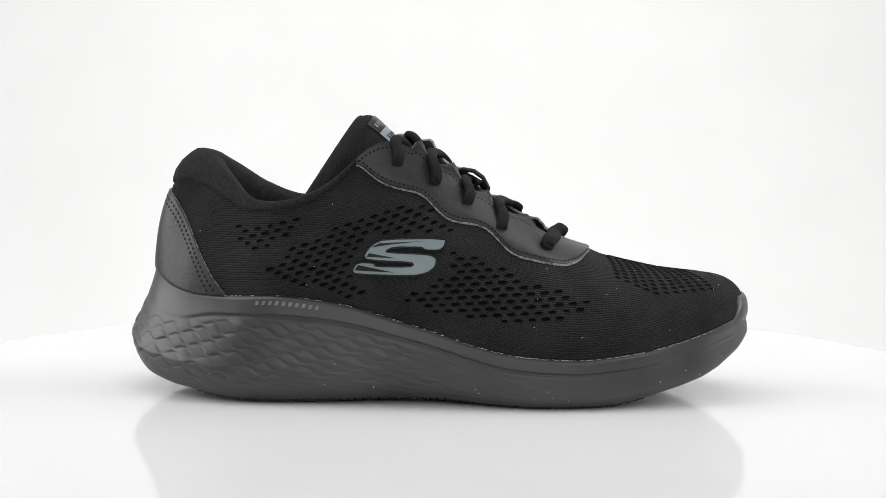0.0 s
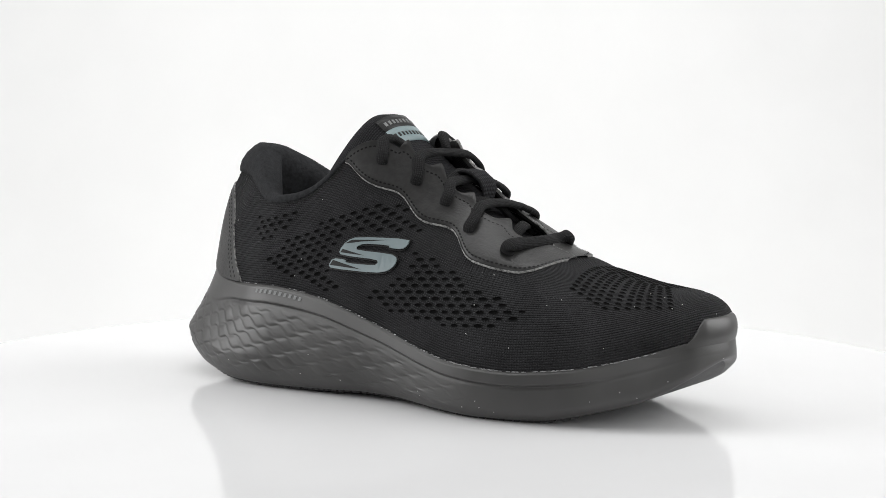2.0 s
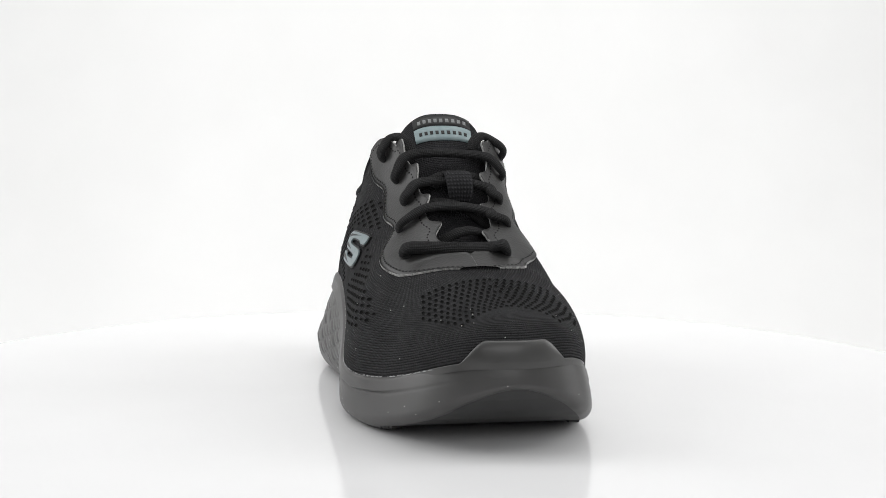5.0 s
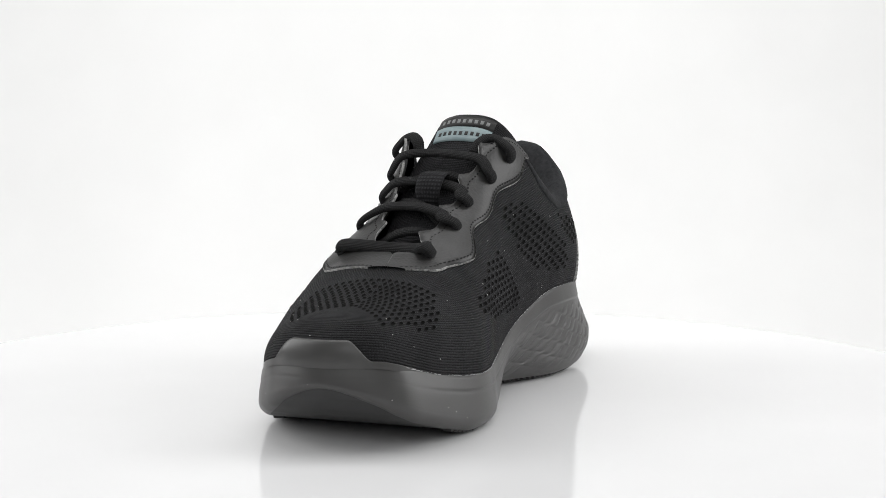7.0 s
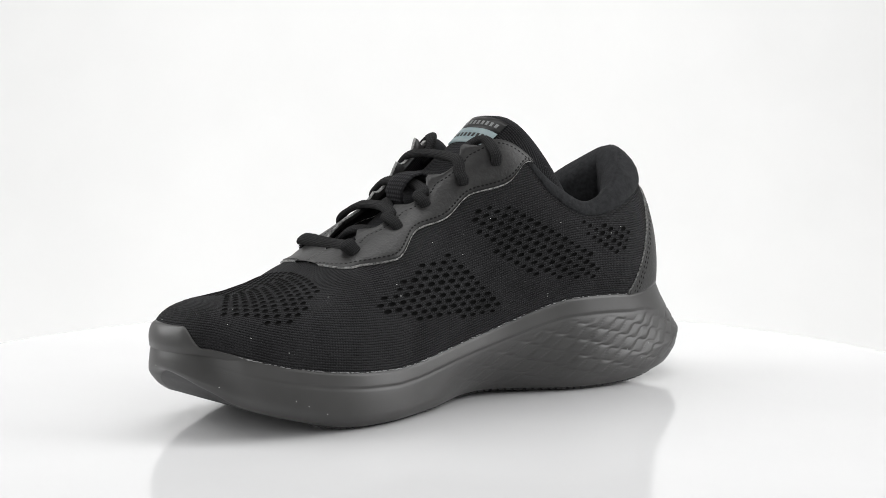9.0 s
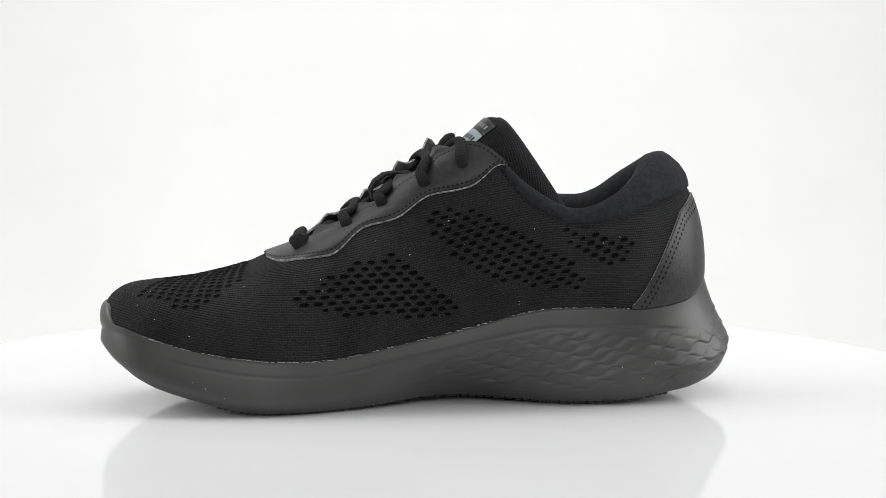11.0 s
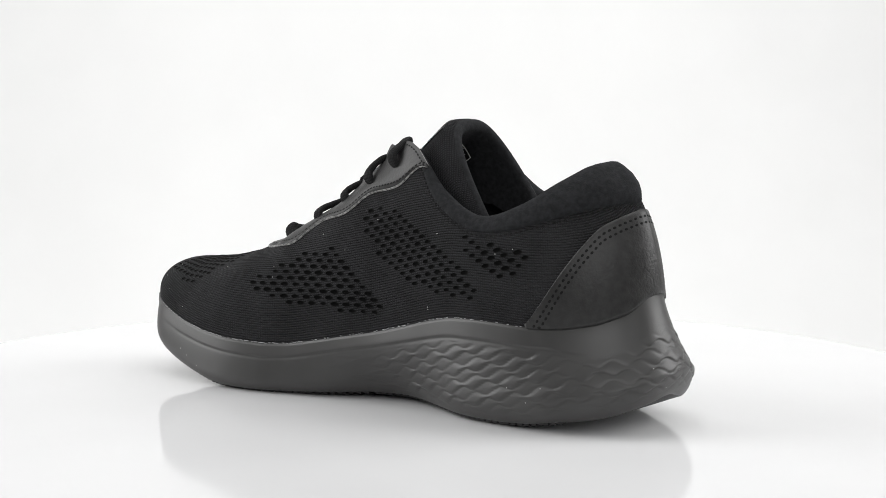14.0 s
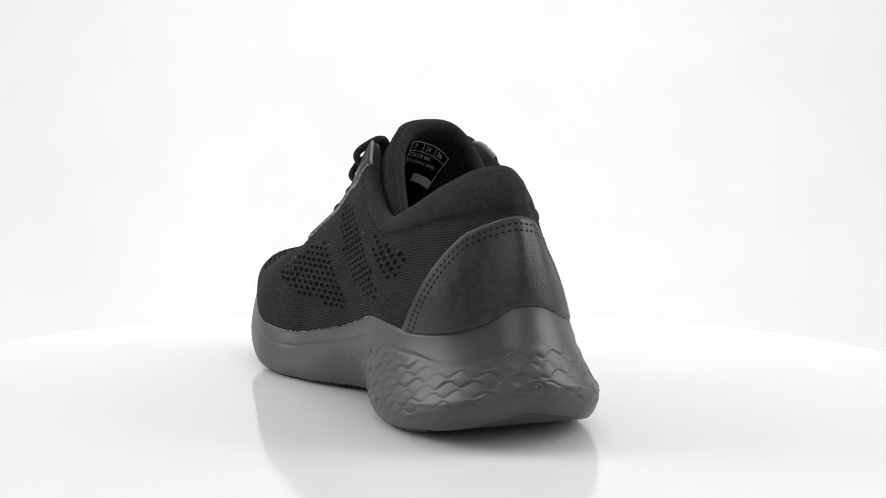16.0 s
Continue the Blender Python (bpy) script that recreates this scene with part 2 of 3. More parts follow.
    # side wall of the midsole
    R = 112
    vs = np.linspace(0, 1, R)
    P = np.zeros((N, R, 3))
    heelish = smoothstep(-40, -110, outer[:, 0])
    for r, v in enumerate(vs):
        inset = (5.0 + 1.5 * heel_round) * (1 - np.sqrt(1 - (1 - np.minimum(v / (0.26 + 0.08 * heel_round), 1)) ** 2))
        u = max(0.0, (v - 0.30) / 0.70)
        k = u ** 1.5 * (1 - heelish) + (1 - (1 - u) ** 1.35) * heelish
        xy = outer * (1 - k)[:, None] + feather * k[:, None] - out_n * (inset + hollow * (1 - smoothstep(0.0, 0.85, v)))[:, None]
        P[:, r, :2] = xy
        P[:, r, 2] = z_low + (z_top - z_low) * v
    # the smooth band under the upper, with a crease below it
    z = P[:, :, 2]
    below = z_top[:, None] - z
    band = (6.0 + 2.0 * smoothstep(20, -60, outer[:, 0]) + 4.5 * smoothstep(-95, -128, outer[:, 0]))[:, None]
    lip = 1.15 * (1 - smoothstep(band - 0.8, band + 0.5, below)) * smoothstep(0.0, 1.2, below) * (1 - 0.85 * smoothstep(105, 135, outer[:, 0]) - 0.9 * smoothstep(-92, -120, outer[:, 0]))[:, None]
    # wavy scales pressed into the foam
    x = outer[:, 0][:, None]
    zone = np.where(lat[:, None], smoothstep(72, 0, x), smoothstep(30, -30, x)) * smoothstep(band + 0.5, band + 5, below) * smoothstep(0.05, 0.2, vs)[None, :]
    a = along[:N][:, None]
    dist = np.abs(a - along[N // 2])
    # the back of the heel is smooth below, and a plain strip parts it from the inner side
    zone = zone * (1 - smoothstep(44, 26, dist) * smoothstep(17, 11, z))
    zone = zone * np.where(lat[:, None], 1.0, 1 - 0.7 * np.exp(-((dist - 52) / 6.0) ** 2))
    p = dist / 13.0
    q = (z - 1.0) / 3.7 + 0.30 * np.sqrt(np.maximum(0, dist - 30) ** 2 + 150) / 3.7
    k0 = np.floor(q)
    f = np.zeros(q.shape)
    row = np.zeros(q.shape)
    for dk in (-1, 0, 1):
        k = k0 + dk
        lo = k + 0.37 * np.sin(2 * math.pi * p + math.pi * (k % 2) + 0.35 * np.sin(k * 1.7))
        hi = k + 1 + 0.37 * np.sin(2 * math.pi * p + math.pi * ((k + 1) % 2) + 0.35 * np.sin((k + 1) * 1.7))
        inside = (q >= lo) & (q < hi)
        f = np.where(inside, (q - lo) / np.maximum(hi - lo, 0.05), f)
        row = np.where(inside, k, row)
    # each scale stands out at its lower edge and sinks back towards the next one above
    dome = np.clip(f, 0, 1) ** 0.8
    scale = (4 * dome * (1 - dome)) ** 0.7
    amount = 0.66 + 0.18 * np.sin(row * 2.9 + p * 1.3) + 0.12 * np.sin(row * 5.1 - p * 2.1)
    lip = lip - 0.45 * np.exp(-((below - band - 0.7) / 0.7) ** 2) * (1 - smoothstep(-92, -120, outer[:, 0]))[:, None]
    lip = lip * ((1 - 0.6 * inner_side) * (1 - 0.9 * smoothstep(92, 122, outer[:, 0])))[:, None]
    disp = lip + zone * (scale * amount - 0.3)
    P[:, :, :2] += out_n[:, None, :] * disp[..., None]
    SOLE = P.copy()
    V = P.reshape(-1, 3) * MM
    F = sheet(N, R, closed_r=True)
    # rim towards the upper
    rim = np.column_stack([feather - out_n * 3.0, z_top - 0.6]) * MM
    off = len(V)
    V = np.vstack([V, rim])
    F += [(i * R + R - 1, ((i + 1) % N) * R + R - 1, off + (i + 1) % N, off + i) for i in range(N)]
    mid = part("midsole", mesh_of("midsole", V, F, M_FOAM), shoe, "matte black foam midsole with wavy scales")
    # outsole plate
    rows = []
    for t in (0.0, 0.35, 0.7, 1.0):
        xy = foot.copy()
        xy[:, 1] = foot[:, 1] * (1 - t) + t * np.interp(foot[:, 0], [-126, 140], [8, 8])
        rows.append(np.column_stack([xy, z_low + 0.02]))
    P = np.stack(rows, 1)
    part("outsole", mesh_of("outsole", P.reshape(-1, 3) * MM, sheet(N, 4, closed_r=True, flip=True), M_RUBBER), shoe, "black rubber outsole")
    # tread blocks round the edge
    verts, faces = [], []
    total, s = along[N - 1], 0.0
    while s < total - 2:
        i = int(np.searchsorted(along[:N], s)) % N
        s += 3.3
        if z_low[i] > 4.5:
            continue
        c, n, t = outer[i] - out_n[i] * hollow[i], out_n[i], tan_[i]
        zl = z_low[i]
        o = len(verts)
        for dz, grow in ((0.9, 0.0), (-0.75, -0.3)):
            for ax, ay in ((-1.25, -4.7), (1.25, -4.7), (1.25, -9), (-1.25, -9)):
                xy = c + t * ax + n * (ay + grow - 1.5 * heel_round[i])
                verts.append((xy[0] * MM, xy[1] * MM, max(0.05, zl + dz) * MM))
        faces += [(o, o + 1, o + 5, o + 4), (o + 1, o + 2, o + 6, o + 5), (o + 2, o + 3, o + 7, o + 6), (o + 3, o, o + 4, o + 7), (o + 7, o + 6, o + 5, o + 4)]
    tagged(part("tread", mesh_of("tread", verts, faces, M_RUBBER, smooth=False), shoe), kind="stuff")
    return SOLE


def build_upper():
    J = 41
    V = GRID.reshape(-1, 3) * MM
    run = along[:N] * MM
    lens = np.concatenate([np.zeros((N, 1)), np.cumsum(np.linalg.norm(np.diff(GRID, axis=1), axis=2), axis=1)], 1) * MM
    uv = np.stack([np.repeat(run[:, None], J, 1), lens], 2).reshape(-1, 2)
    me = mesh_of("knit_upper", V, sheet(N, J, closed_r=True), M_KNIT, uvs=uv)
    bm = bmesh.new()
    bm.from_mesh(me)
    bmesh.ops.remove_doubles(bm, verts=bm.verts, dist=0.00004)
    bm.to_mesh(me)
    bm.free()
    part("knit_upper", me, shoe, "black perforated knit upper")


def overlay(name, ids, v_lo, v_hi, lift, mat, label="", edge=None, rows=12):
    """A thin piece of leather on the upper between two lines, with a real edge."""
    ids = np.asarray(ids)
    t = np.linspace(0, 1, rows)
    v = v_lo[:, None] * (1 - t) + v_hi[:, None] * t
    L = np.full(v.shape, lift)
    pts, nor = at(np.repeat(ids[:, None], rows, 1), v, L)
    under, _ = at(np.repeat(ids[:, None], rows, 1), v, L * 0 - 0.4)
    n = len(ids)
    V = list(pts.reshape(-1, 3) * MM)
    F = sheet(n, rows)
    # skirt round the border
    border = [(r, 0) for r in range(n)] + [(n - 1, c) for c in range(1, rows)] + [(r, rows - 1) for r in range(n - 2, -1, -1)] + [(0, c) for c in range(rows - 2, 0, -1)]
    o = len(V)
    V += [under[r, c] * MM for r, c in border]
    m = len(border)
    skirt = [(border[k][0] * rows + border[k][1], o + k, o + (k + 1) % m, border[(k + 1) % m][0] * rows + border[(k + 1) % m][1]) for k in range(m)]
    me = mesh_of(name, V, F + skirt, mat)
    if edge:
        me.materials.append(edge)
        for k in range(len(F), len(F) + m):
            me.polygons[k].material_index = 1
            me.polygons[k].use_smooth = False
    return part(name, me, shoe, label)


SOLE = build_sole()
build_upper()


# ---- studio ----
def build_studio():
    # sweep: floor that curves up into the back wall, and side walls far out of view
    prof = [(-3.0, -0.35)] + [(1.0 + 0.8 * math.sin(a), -0.35 + 0.8 * (1 - math.cos(a))) for a in np.linspace(0, math.pi / 2, 14)] + [(1.8, 3.0)]
    V = [(x, y, z) for y, z in prof for x in (-3.0, -1.0, 1.0, 3.0)]
    me = mesh_of("backdrop", V, sheet(len(prof), 4), M_PAPER)
    ob = tagged(new("backdrop", me), "seamless white paper sweep behind the turntable", "backdrop", kind="structure")
    # turntable
    n, rad = 160, 0.266
    prof = [(0.0, 0.0), (rad, 0.0), (rad, -0.0085), (rad - 0.0015, -0.010), (0.0, -0.010)]
    V, F = [], []
    for r, z in prof[1:-1]:
        V += [(r * math.cos(2 * math.pi * k / n), r * math.sin(2 * math.pi * k / n), z) for k in range(n)]
    rows = len(prof) - 2
    for r in range(rows - 1):
        F += [(r * n + k, (r + 1) * n + k, (r + 1) * n + (k + 1) % n, r * n + (k + 1) % n) for k in range(n)]
    F += [tuple(range(n)), tuple(range((rows - 1) * n, rows * n))[::-1]]
    table = tagged(new("turntable"), "round glossy white acrylic display turntable", "turntable")
    part("disc", mesh_of("disc", V, F, M_DISC, smooth=False), table)
    V, F = [], []
    for r, z in ((0.12, -0.0101), (0.12, -0.06), (0.16, -0.07), (0.16, -0.35)):
        V += [(r * math.cos(2 * math.pi * k / 64), r * math.sin(2 * math.pi * k / 64), z) for k in range(64)]
    F = sheet(4, 64, closed_c=True)
    part("pedestal", mesh_of("pedestal", V, F, M_PAPER), table)
    return table


turntable = build_studio()

# ---- finding places on the shoe ----
def locate(G, ids, x, z):
    """Where on a grid of the shoe's surface, seen from the side, the place (x, z) lies: edge place and v."""
    sub = G[ids]
    d = (sub[:, :, 0] - x) ** 2 + (sub[:, :, 2] - z) ** 2
    r, c = np.unravel_index(np.argmin(d), d.shape)
    r, c = min(max(r, 1), sub.shape[0] - 2), min(max(c, 1), sub.shape[1] - 2)
    o = sub[r, c, [0, 2]]
    a = (sub[r + 1, c, [0, 2]] - sub[r - 1, c, [0, 2]]) / 2
    b = (sub[r, c + 1, [0, 2]] - sub[r, c - 1, [0, 2]]) / 2
    det = a[0] * b[1] - a[1] * b[0]
    if abs(det) < 1e-6:
        return float(ids[r]), c / (G.shape[1] - 1)
    dx, dz = x - o[0], z - o[1]
    fr = np.clip((dx * b[1] - dz * b[0]) / det, -1, 1)
    fc = np.clip((a[0] * dz - a[1] * dx) / det, -1, 1)
    return float(ids[r]) + fr, (c + fc) / (G.shape[1] - 1)


OUT_IDS = np.arange(4, N // 2 - 4)
IN_IDS = np.arange(N // 2 + 4, N - 4)


def on_upper(side, x, z, lift=0.0):
    i, v = locate(GRID, OUT_IDS if side == "out" else IN_IDS, x, z)
    p, n = at(np.array([i]), np.array([v]), np.array([lift]))
    return p[0], n[0]


def v_line(i, table):
    """The v at which the upper crosses a line that is given as (x, z) seen from the side."""
    g = GRID[i % N]
    f = g[:, 2] - tri_of(g[:, 0], table, 1)
    for j in range(1, len(f)):
        if f[j] >= 0:
            k = -f[j - 1] / max(f[j] - f[j - 1], 1e-6)
            return float(np.clip((j - 1 + np.clip(k, 0, 1)) / 40, 0, 1))
    return 1.0


def side_ids(x_from, x_to, inner):
    """Edge places whose top line lies between two x, from the front backwards."""
    ids = [i for i in range(0, N // 2 + 1) if x_to <= top_x[i] <= x_from]
    return np.array([N - i for i in ids]) if inner else np.array(ids)


def dashes(name, spots, mat, length, width, height, label=""):
    """Short thread stitches: one small raised loaf at each (point, normal, direction)."""
    V, F = [], []
    for p, n, d in spots:
        n = np.asarray(n) / np.linalg.norm(n)
        d = np.asarray(d) - n * np.dot(d, n)
        d = d / max(np.linalg.norm(d), 1e-6)
        s = np.cross(n, d)
        o = len(V)
        for a, b, h in ((-1, 0, 0), (-.5, -1, 0), (.5, -1, 0), (1, 0, 0), (.5, 1, 0), (-.5, 1, 0), (-.45, 0, 1), (.45, 0, 1)):
            V.append((p + d * a * length / 2 + s * b * width / 2 + n * h * height) * MM)
        F += [(o, o + 1, o + 6), (o + 1, o + 2, o + 7, o + 6), (o + 2, o + 3, o + 7), (o + 3, o + 4, o + 7), (o + 4, o + 5, o + 6, o + 7), (o + 5, o, o + 6)]
    return tagged(part(name, mesh_of(name, V, F, mat), shoe, label), kind="stuff")


def stitch_spots(ids, vs, lift, pitch):
    pts, nor = at(np.asarray(ids, float), np.asarray(vs), np.full(len(ids), lift))
    seg = np.concatenate([[0], np.cumsum(np.linalg.norm(np.diff(pts, axis=0), axis=1))])
    out = []
    for s in np.arange(pitch, seg[-1], pitch):
        p = np.array([np.interp(s, seg, pts[:, k]) for k in range(3)])
        n = np.array([np.interp(s, seg, nor[:, k]) for k in range(3)])
        q = np.array([np.interp(s + 0.5, seg, pts[:, k]) for k in range(3)])
        out.append((p, n, q - p + 1e-6))
    return out


# ---- eyestays: leather facings beside the laces ----
EYE_OUT = [(-31, 109), (-27, 104), (-20, 98.5), (-13, 95.5), (-2, 94), (3, 90), (7, 84), (13, 80.5), (25, 79.5), (30, 77.5), (35, 71), (41, 66.5), (54, 63.5),
           (64, 61.5), (70, 62.8), (73.5, 65.2), (75, 65.9), (80, 70)]
EYE_IN = [(-28, 110), (-24, 106), (-18, 100), (-12, 97), (-2, 95.5), (6, 94), (11, 90), (16, 85), (23, 82.5), (32, 81), (37, 78), (42, 72.5), (48, 68.5), (60, 66.5),
          (68, 65), (73, 65.0), (75, 65.8), (80, 70)]
EYELETS_OUT = [(-11, 106.5), (4, 97.5), (19, 88.5), (35, 77.5), (55, 69.5)]
EYELETS_IN = [(-9, 107), (6, 98.5), (24, 89), (40, 80), (60, 70.5)]


def build_eyestay(inner):
    table = EYE_IN if inner else EYE_OUT
    ids = side_ids(74.6, -30, inner)
    v_lo = np.array([v_line(i, table) for i in ids])
    w = np.hanning(13)[1:-1]
    v_lo = np.convolve(np.pad(v_lo, 5, mode="edge"), w / w.sum(), "valid")
    keep = v_lo < 0.995
    ids, v_lo = ids[keep], v_lo[keep]
    rows = 12
    t = np.linspace(0, 1, rows)
    v = v_lo[:, None] * (1 - t) + t
    edge_l = np.minimum(1, t * 8)
    lift = 0.45 + 0.75 * edge_l
    pts, nor = at(np.repeat(ids[:, None], rows, 1), v, np.broadcast_to(lift, v.shape))
    # small scallops that stand up at the throat between the eyelets
    dirn = GRID[ids % N, 40] - GRID[ids % N, 38]
    dirn /= np.linalg.norm(dirn, axis=1)[:, None]
    eyes = [e[0] for e in (EYELETS_IN if inner else EYELETS_OUT)]
    gap = np.array([min(abs(top_x[i % N] - (a + b) / 2) for a, b in zip(eyes[:-1], eyes[1:])) for i in ids])
    flap = np.where((top_x[ids % N] < 54) & (top_x[ids % N] > -6), 0.8 + 5.0 * np.exp(-np.abs(gap / 3.0) ** 1.6), 0.4)
    ext = [pts[:, -1] + dirn * (flap * f)[:, None] + GNORM[ids % N, 40] * (flap * f * (0.2 + 0.15 * f))[:, None] for f in (0.5, 1.0)]
    pts = np.concatenate([pts, np.stack(ext, 1)], 1)
    rows += 2
    n = len(ids)
    under, _ = at(np.repeat(ids[:, None], 1, 1), v[:, :1], np.full((n, 1), -0.4))
    back = pts[:, -1] - GNORM[ids % N, 40] * 1.2
    V = list(pts.reshape(-1, 3) * MM) + list(under[:, 0] * MM) + list(back * MM) + list((top[ids % N] - GNORM[ids % N, 40] * 1.2) * MM)
    F = sheet(n, rows)
    o = n * rows
    skirt = []
    for r in range(n - 1):
        skirt.append((r * rows, o + r, o + r + 1, (r + 1) * rows))
        skirt.append((r * rows + rows - 1, (r + 1) * rows + rows - 1, o + n + r + 1, o + n + r))
    for r in range(n - 1):
        F.append((o + n + r, o + n + r + 1, o + 2 * n + r + 1, o + 2 * n + r))
    me = mesh_of("eyestay", V, F + skirt, M_LEATHER)
    me.materials.append(M_CUT)
    for k in range(len(F), len(me.polygons)):
        me.polygons[k].material_index = 1
    facing = part("eyestay", me, shoe, "black synthetic leather lace facing with pale cut edge")
    # pale raw rim along the lower edge
    rim = []
    for f, l in ((-0.004, 0.2), (-0.001, 0.75), (0.004, 1.0)):
        p, _ = at(ids, np.clip(v_lo + f, 0, 1), np.full(n, l))
        rim.append(p)
    R = np.stack(rim, 1)
    part("eyestay_edge", mesh_of("eyestay_edge", R.reshape(-1, 3) * MM, sheet(n, 3), M_CUT), facing, "pale grey raw edge")
    # stitches along the lower edge and round the scallops
    lens = np.linalg.norm(GRID[ids % N, 40] - GRID[ids % N, 0], axis=1)
    spots = stitch_spots(ids, np.clip(v_lo + 2.4 / lens, 0, 1), 1.22, 2.1)
    ok = top_x[ids % N] < 58
    spots += stitch_spots(ids[ok], np.clip(1.0 - (3.2 - 0.6 * flap[ok]) / lens[ok], 0, 1), 1.22, 2.1)
    dashes("stitching", spots, M_THREAD, 1.5, 0.75, 0.12).parent = facing


build_eyestay(False)
build_eyestay(True)

# ---- heel counter ----
COUNTER_OUT = [(-130, 93.5), (-122, 92.5), (-118, 89.5), (-113.5, 84), (-108, 75), (-103, 65.5), (-96.5, 55), (-87, 45), (-60, 20)]
COUNTER_IN = [(-130, 93.5), (-122, 92.5), (-117.5, 89.5), (-111.5, 85), (-106, 76), (-99, 64), (-94, 55), (-85, 42), (-60, 15)]


def build_counter():
    ids = np.array([i for i in range(N // 2 - 150, N // 2 + 151)])
    v_hi = np.array([v_line(i, COUNTER_OUT if i <= N // 2 else COUNTER_IN) for i in ids])
    k = np.hanning(15)[1:-1]
    v_hi = np.convolve(np.pad(v_hi, 6, mode="edge"), k / k.sum(), "valid")
    keep = v_hi > 0.02
    ids, v_hi = ids[keep], v_hi[keep]
    counter = overlay("heel_counter", ids, np.zeros(len(ids)), v_hi, 0.9, M_LEATHER, "smooth black synthetic leather heel counter", edge=M_CUT, rows=24)
    lens = np.linalg.norm(GRID[ids % N, 40] - GRID[ids % N, 0], axis=1)
    spots = []
    for inset in (3.0, 5.6):
        ok = v_hi - inset / lens > 0.02
        spots += stitch_spots(ids[ok], (v_hi - inset / lens * (1 + 0.5 * np.abs(np.gradient(v_hi)) / 0.02))[ok].clip(0.01, 1), 0.92, 2.6)
    dashes("counter_stitching", spots, M_THREAD, 1.7, 1.0, 0.14).parent = counter


build_counter()


# ---- toe cap: the foam that climbs over the toe ----
def build_toe_cap():
    ids = np.arange(-70, 71)
    y = feather[ids % N, 1]
    mid = smoothstep(-13, -3, y) * smoothstep(31, 21, y)
    v_top = np.array([v_at_z(i, z_top[i % N] + 8.5) for i in ids % N])
    v_hi = np.maximum(v_top * mid, 0.012)
    ends = np.minimum(1, (70 - np.abs(ids)) / 30.0)
    rows = 16
    t = np.linspace(0, 1, rows)
    v = v_hi[:, None] * t
    lift = (0.4 + 0.9 * mid)[:, None] * np.sqrt(np.clip(1 - t ** 5, 0, 1)) * ends[:, None] + 0.25
    pts, _ = at(np.repeat(ids[:, None], rows, 1), v, lift)
    low = np.column_stack([feather[ids % N] + out_n[ids % N] * (0.9 * ends)[:, None], z_top[ids % N] - 2.5])
    under, _ = at(ids, v_hi, np.full(len(ids), -0.5))
    P = np.concatenate([low[:, None], pts, under[:, None]], 1)
    part("toe_cap", mesh_of("toe_cap", P.reshape(-1, 3) * MM, sheet(len(ids), rows + 2), M_FOAM), shoe, "black foam toe bumper")


build_toe_cap()

# ---- collar, lining, insole ----
SEAM_OUT = [(-130, 96), (-111, 97), (-101, 95), (-94, 91), (-83, 86), (-76, 85.5), (-65, 86), (-53, 89), (-42, 96), (-35, 102), (-30, 108.5), (-22, 114.5), (-10, 116.5)]
SEAM_IN = [(-130, 95), (-116, 94.5), (-106, 92), (-91, 87), (-77, 83), (-67, 81.5), (-57, 82), (-47, 86), (-37, 93), (-31, 100), (-27, 107), (-20, 114.5), (-10, 117)]


def build_collar():
    first = max(i for i in range(N // 2) if top_x[i] > -16)
    ids = np.arange(first, N - first + 1)
    v_s = np.array([v_line(i, SEAM_OUT if i <= N // 2 else SEAM_IN) for i in ids])
    k = np.hanning(17)[1:-1]
    v_s = np.convolve(np.pad(v_s, 7, mode="edge"), k / k.sum(), "valid")
    depth = np.linalg.norm(top[ids] - upper(ids, v_s), axis=1)
    lens = np.linalg.norm(GRID[ids, 40] - GRID[ids, 0], axis=1)
    puff = np.clip(depth * 0.14, 0.5, 2.6)
    inward = -normal3[ids]
    thick = np.interp(top_x[ids], [-107, -70, -16], [10.0, 7.0, 3.5])
    rows = []
    for f, l in ((0.0, -0.3), (0.03, 0.3), (0.12, 0.62), (0.3, 0.95), (0.55, 0.95), (0.8, 0.6), (0.95, 0.25)):
        p, _ = at(ids, v_s + (1 - v_s) * f, puff * l + (0.25 if f > 0 else 0))
        rows.append(p)
    T = top[ids]
    for a, h in ((0.10, 0.1), (0.35, -0.3), (0.7, -1.8), (0.95, -4.0), (1.05, -8), (1.0, -12), (0.9, -20), (0.6, -32), (0.3, -48)):
        q = T + inward * (thick * a)[:, None]
        q[:, 2] = np.maximum(T[:, 2] + h, 22)
        rows.append(q)
    P = np.stack(rows, 1)
    R = P.shape[1]
    part("collar", mesh_of("collar", P.reshape(-1, 3) * MM, sheet(len(ids), R), M_LINING), shoe, "padded black textile collar")
    # a fine groove thread under the pad
    dashes("collar_stitching", stitch_spots(ids, np.clip(v_s - 1.3 / lens, 0, 1), 0.1, 2.4), M_THREAD, 1.6, 0.5, 0.15)
    # insole
    ring_pts = feather - out_n * 6.0
    V = [(x * MM, y * MM, z * MM) for (x, y), z in zip(ring_pts, z_top * 0.35 + 12)]
    centre = len(V)
    inner = np.column_stack([ring_pts[:, 0] * 0.96, 8 + (ring_pts[:, 1] - 8) * 0.3])
    V += [(x * MM, y * MM, (z * 0.35 + 10) * MM) for (x, y), z in zip(inner, z_top)]
    F = [(i, (i + 1) % N, centre + (i + 1) % N, centre + i) for i in range(N)]
    F.append(tuple(range(centre, centre + N)))
    part("insole", mesh_of("insole", V, F, M_LINING), shoe, "black textile insole")


build_collar()

# ---- tongue ----
TONGUE = [(74, 60), (64, 65.5), (51, 71.5), (38, 78.5), (20, 90.5), (0, 105), (-13, 115), (-20, 121.8), (-25, 126.6), (-29.5, 129.2)]
TK, TC = 60, 41


def tongue_point(k, c, depth=0.0):
